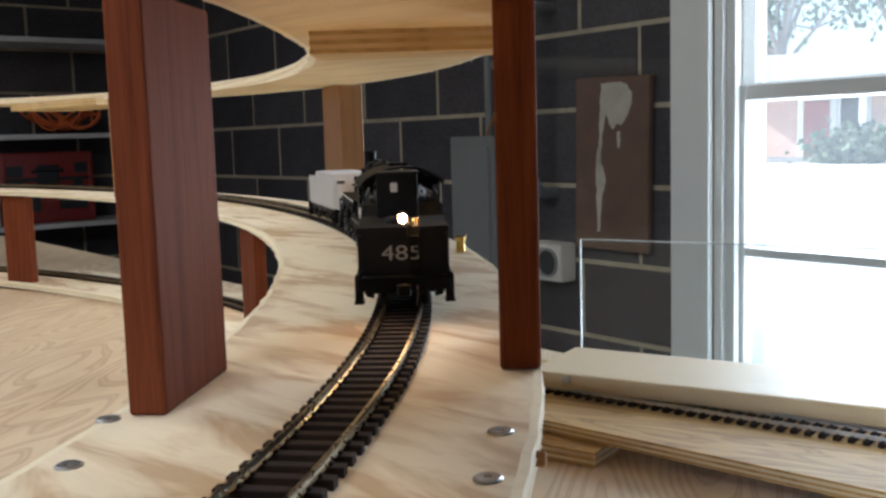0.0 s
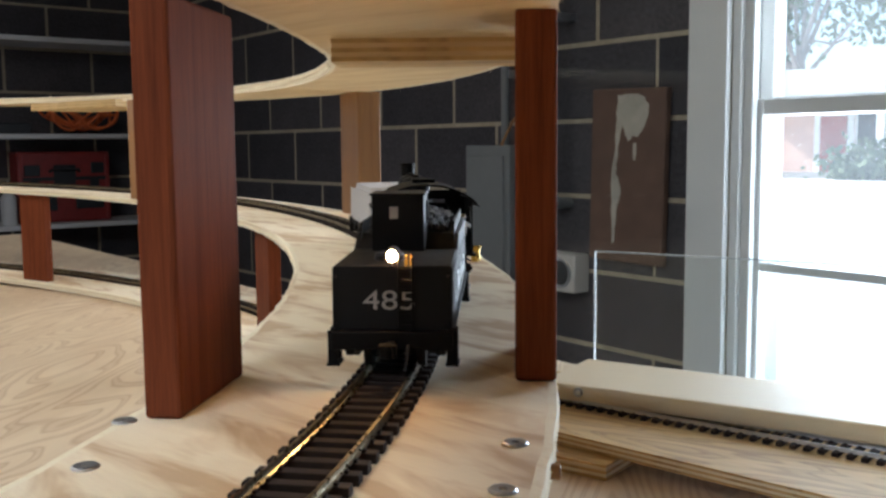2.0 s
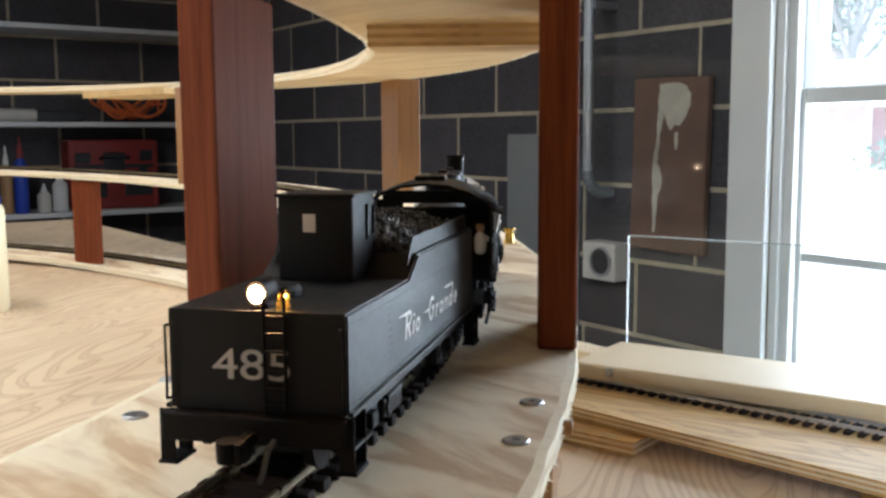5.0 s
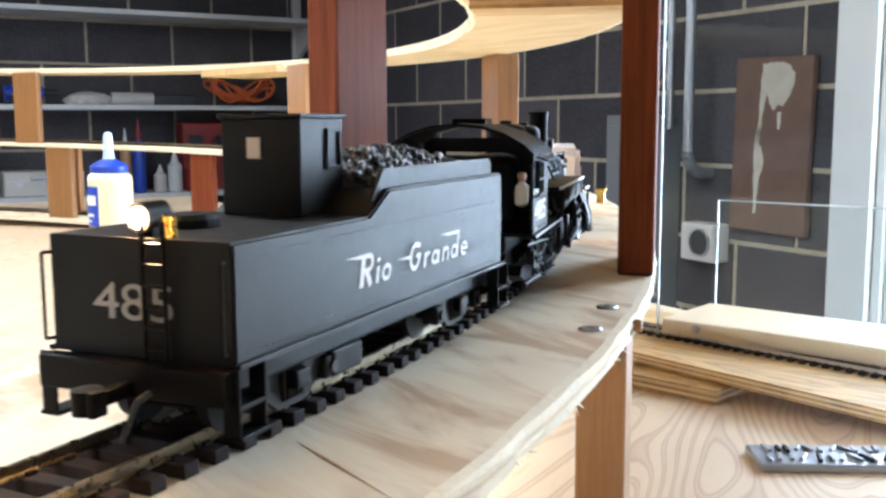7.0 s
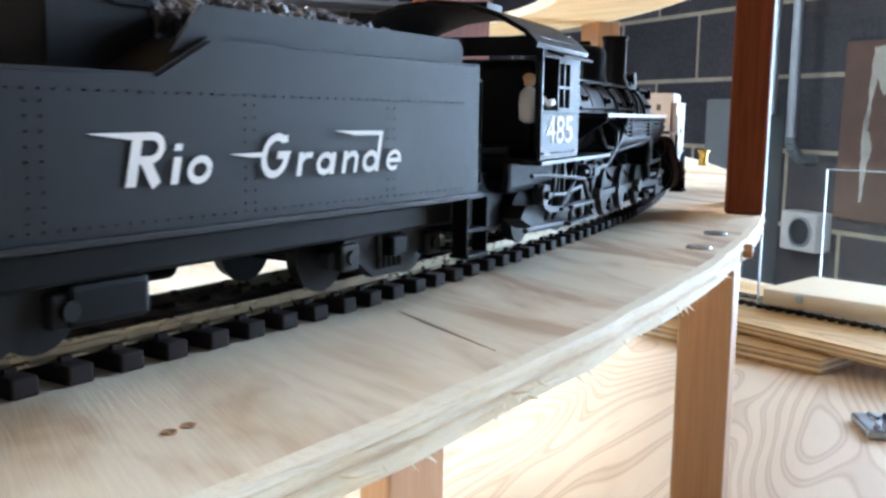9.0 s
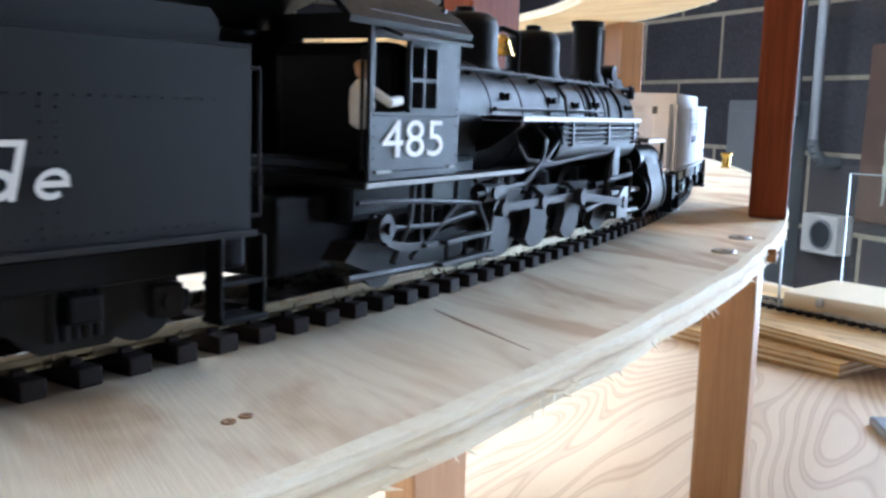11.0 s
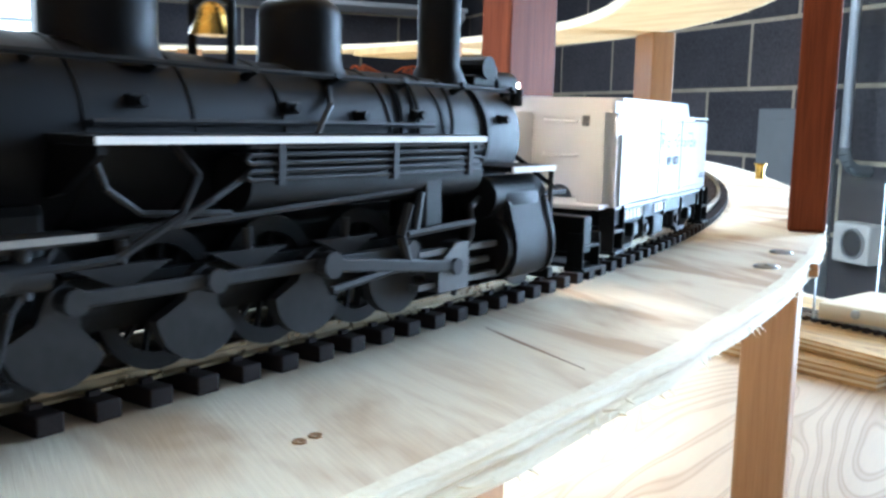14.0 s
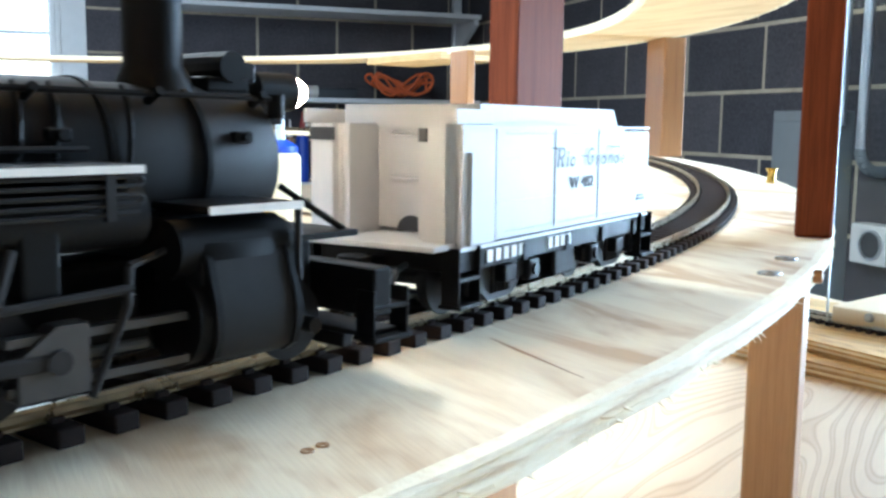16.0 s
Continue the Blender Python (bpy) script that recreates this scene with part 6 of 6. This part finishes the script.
# tools lying on the middle shelf
tl = thing("power_drill", "blue and black power drill lying on a shelf", "power tool", pose(SX - 0.12, 0.98, 0.168))
for nm, a, b, r, mt in (("motor", (0, -0.10, 0.05), (0, 0.06, 0.055), 0.036, BLUE), ("chuck", (0, 0.06, 0.055), (0, 0.12, 0.055), 0.018, DARKBOX), ("handle", (0, -0.04, 0.05), (0.09, -0.07, 0.025), 0.022, DARKBOX)):
    bm = bmesh.new()
    rod(bm, a, b, r, 14, r * 0.85)
    part(nm, bm, mt, tl, smooth=True)
tl = thing("caulking_tube", "pale tube lying on a shelf", "tube", pose(SX - 0.10, 1.42, 0.168))
for nm, a, b, r, r2, mt in (("body", (0, -0.09, 0.03), (0, 0.10, 0.03), 0.03, 0.03, PALEBOX), ("nozzle", (0, -0.16, 0.03), (0, -0.09, 0.03), 0.006, 0.014, OAK)):
    bm = bmesh.new()
    rod(bm, a, b, r, 16, r2)
    part(nm, bm, mt, tl, smooth=True)
rng = random.Random(8)
bm = bmesh.new()
bmesh.ops.create_icosphere(bm, subdivisions=5, radius=1.0)
folds = [(Vector((rng.gauss(0, 1), rng.gauss(0, 1), rng.gauss(0, 1))).normalized(), rng.uniform(5, 15), rng.uniform(0, 6)) for _ in range(12)]
for v in bm.verts:
    d = v.co.normalized()
    k = 1 + sum(0.045 * abs(math.sin(d.dot(n) * f + ph)) for n, f, ph in folds) - 0.25
    v.co = (d.x * 0.055 * k, d.y * 0.095 * k, max(0.0, 0.028 + d.z * 0.036 * k))
ob = part("crumpled_cloth", bm, PALEBOX, smooth=True)
ob.location = (SX - 0.10, 1.23, 0.160)
tagged(ob, "crumpled pale cloth on a shelf", "cloth")
bm = bmesh.new()
box(bm, (0, 0, 0.025), (0.08, 0.20, 0.05), 0.006)
ob = part("dark_pouch", bm, DARKBOX)
ob.location = (SX - 0.12, 1.62, 0.168)
tagged(ob, "dark tool pouch on a shelf", "pouch")

# fire extinguisher
fe = thing("fire_extinguisher", "red fire extinguisher hanging on the block wall", "fire extinguisher", pose(WX + 0.075, 0.70, 0.10))
bm = bmesh.new()
lathe(bm, [(0.050, 0), (0.055, 0.01), (0.055, 0.25), (0.045, 0.285), (0.02, 0.30), (0.018, 0.315)], 24)
part("cylinder", bm, RED, fe, smooth=True)
bm = bmesh.new()
box(bm, (0.01, 0, 0.335), (0.09, 0.022, 0.03), 0.004)
part("valve", bm, DARKBOX, fe)
bm = bmesh.new()
box(bm, (0.054, 0, 0.14), (0.004, 0.05, 0.10), 0.001)
part("label", bm, LETTER, fe)
bm = bmesh.new()
box(bm, (-0.063, 0, 0.2), (0.022, 0.04, 0.2))
part("bracket", bm, STEEL, fe)

# ---- on the north wall ----
bd = thing("wall_board", "brown stained board on the block wall with old white paint", "board", pose(-1.245, WY - 0.0165, 0.018, 0, 1.2))
bm = bmesh.new()
box(bm, (0, 0, 0), (0.245, 0.022, 0.445), 0.004)
part("board", bm, BROWN, bd)


def splash(cx, cz, pts, seed):
    """A ragged flake of paint: the coarse outline is roughened edge by edge."""
    rng = random.Random(seed)
    edge = []
    for (x0, z0), (x1, z1) in zip(pts, pts[1:] + pts[:1]):
        for k in range(5):
            f = k / 5
            edge.append((cx + x0 + (x1 - x0) * f + rng.uniform(-0.0028, 0.0028), cz + z0 + (z1 - z0) * f + rng.uniform(-0.0028, 0.0028)))
    bm = bmesh.new()
    a = [bm.verts.new((x, -0.0122, z)) for x, z in edge]
    b = [bm.verts.new((x, -0.0108, z)) for x, z in edge]
    bm.faces.new(a)
    for i in range(len(a)):
        j = (i + 1) % len(a)
        bm.faces.new((a[i], b[i], b[j], a[j]))
    bmesh.ops.recalc_face_normals(bm, faces=bm.faces)
    part("paint_splash", bm, PAINT_SPLASH, bd, "flaking cream paint")


splash(0.010, 0.150, [(-0.040, 0.055), (0.0, 0.060), (0.040, 0.054), (0.062, 0.03), (0.056, -0.002), (0.040, -0.034), (0.026, -0.050), (0.010, -0.046), (-0.004, -0.062), (-0.018, -0.040), (-0.026, -0.020), (-0.034, -0.06), (-0.042, -0.12), (-0.048, -0.12), (-0.046, -0.045), (-0.044, 0.01)], 1)
splash(-0.035, -0.035, [(-0.008, 0.075), (-0.002, 0.078), (0.004, 0.04), (0.016, 0.015), (0.018, -0.015), (0.008, -0.045), (0.004, -0.09), (-0.002, -0.14), (-0.008, -0.14), (-0.010, -0.06), (-0.012, 0.01)], 2)
splash(0.028, 0.062, [(-0.006, 0.02), (0.002, 0.024), (0.005, 0.0), (0.0, -0.024), (-0.006, -0.012)], 3)

vent = thing("wall_vent", "square pale vent box with a round dark opening", "vent", pose(-1.455, WY, -0.248))
bm = bmesh.new()
box(bm, (0, -0.032, 0), (0.125, 0.06, 0.105), 0.006)
part("housing", bm, PALEBOX, vent)
bm = bmesh.new()
lathe(bm, [(0.034, 0), (0.040, 0.0), (0.040, 0.008), (0.034, 0.008)], 28, pose(0.012, -0.060, 0, 90), ring=True)
part("rim", bm, STEEL, vent, smooth=True)
bm = bmesh.new()
lathe(bm, [(0.034, 0), (0.034, 0.002)], 28, pose(0.012, -0.0615, 0, 90))
part("opening", bm, DARKBOX, vent)


def conduit(x, y, z0, z1, r, bend, mat, label):
    c = thing("conduit", label, "pipe", None, "conduits on the wall")
    bm = bmesh.new()
    rod(bm, (x, y, z0 + (0.06 if bend else 0)), (x, y, z1), r, 16)
    part("pipe", bm, mat, c, smooth=True)
    bm = bmesh.new()
    if bend:
        pts = [(x, y + 0.06 * (1 - math.cos(a)), z0 + 0.06 - 0.06 * math.sin(a)) for a in [radians(15 * k) for k in range(7)]] + [(x, WY, z0)]
        tube(bm, pts, r * 1.15, 14)
        part("elbow", bm, CABINET, c, smooth=True)
    else:
        bm.free()
    for z in (z0 + 0.5,):
        bm = bmesh.new()
        box(bm, (x, (y + WY) / 2 , z), (r * 3, WY - y, 0.02), 0.002)
        part("clip", bm, STEEL, c)


conduit(-1.47, 2.31, -0.06, CEIL, 0.0135, True, STEEL, "galvanised conduit bending into the wall")
conduit(-1.565, 2.33, 0.06, CEIL, 0.010, False, STEEL, "thin grey conduit down the wall")
conduit(-1.66, 2.33, -0.2, CEIL, 0.012, False, CABINET, "grey conduit above the electric cabinet")
pn = thing("electric_cabinet", "grey metal electrical cabinet on the block wall", "electric cabinet", pose(-1.685, WY, 0))
bm = bmesh.new()
box(bm, (0, -0.06, -0.30), (0.19, 0.12, 0.80), 0.005)
part("body", bm, CABINET, pn)
bm = bmesh.new()
box(bm, (0, -0.124, -0.30), (0.155, 0.008, 0.74), 0.003)
dr = part("door", bm, CABINET, pn)
bm = bmesh.new()
box(bm, (0.055, -0.132, -0.28), (0.02, 0.01, 0.05), 0.002)
part("latch", bm, DARKBOX, dr)
bm = bmesh.new()
tube(bm, [(-1.62, 2.28, 0.10), (-1.60, 2.30, 0.16), (-1.57, 2.33, 0.22)], 0.004, 8)
ob = part("loose_cable", bm, OAK, smooth=True)
tagged(ob, "thin tan cable hanging from the conduit", "cable")

# ---- concrete blocks, one by one ----


def block_mesh():
    bm = bmesh.new()
    box(bm, (0, 0, 0), (0.3945, 0.02, 0.1915), 0.004)
    me = bpy.data.meshes.new("block")
    bm.to_mesh(me)
    bm.free()
    me.materials.append(BLOCK)
    return me


BLOCKS = block_mesh()
COURSE, LENGTH, Z_JOINT, X_JOINT = 0.2032, 0.4064, 0.163, -1.372


def lay_blocks(wall, axis, a0, a1, z0, z1, start, hole):
    k0, k1 = math.floor((z0 - Z_JOINT) / COURSE), math.ceil((z1 - Z_JOINT) / COURSE)
    for k in range(k0, k1):
        z = Z_JOINT + (k + 0.5) * COURSE
        off = start + (0 if k % 2 else LENGTH / 2)
        i0, i1 = math.floor((a0 - off) / LENGTH), math.ceil((a1 - off) / LENGTH)
        for i in range(i0, i1):
            u0, u1 = off + i * LENGTH, off + (i + 1) * LENGTH
            h0, h1, hb, ht = hole
            inside = z + 0.1 > hb and z - 0.1 < ht
            if inside and u1 > h0 and u0 < h1:
                if u0 < h0:
                    u1 = h0 - 0.002
                elif u1 > h1:
                    u0 = h1 + 0.002
                else:
                    continue
            u0, u1 = max(u0, a0), min(u1, a1)
            if u1 - u0 < 0.03:
                continue
            ob = new("block", BLOCKS)
            ob.parent = wall
            s = (u1 - u0) / LENGTH
            u = (u0 + u1) / 2
            place = pose(u, WY + 0.0085, z) if axis == "y" else pose(WX - 0.0085, u, z, 0, 0, 90)
            ob.matrix_basis = place @ Matrix.Diagonal((s, 1, 1, 1))


lay_blocks(wall_n, "y", WX, 0.4, -0.85, 1.2, X_JOINT, (W0, W1, WB, WT))
lay_blocks(wall_w, "x", -1.6, WY, -0.85, 1.2, 0.05, (V0, V1, VB, VT))

motions()
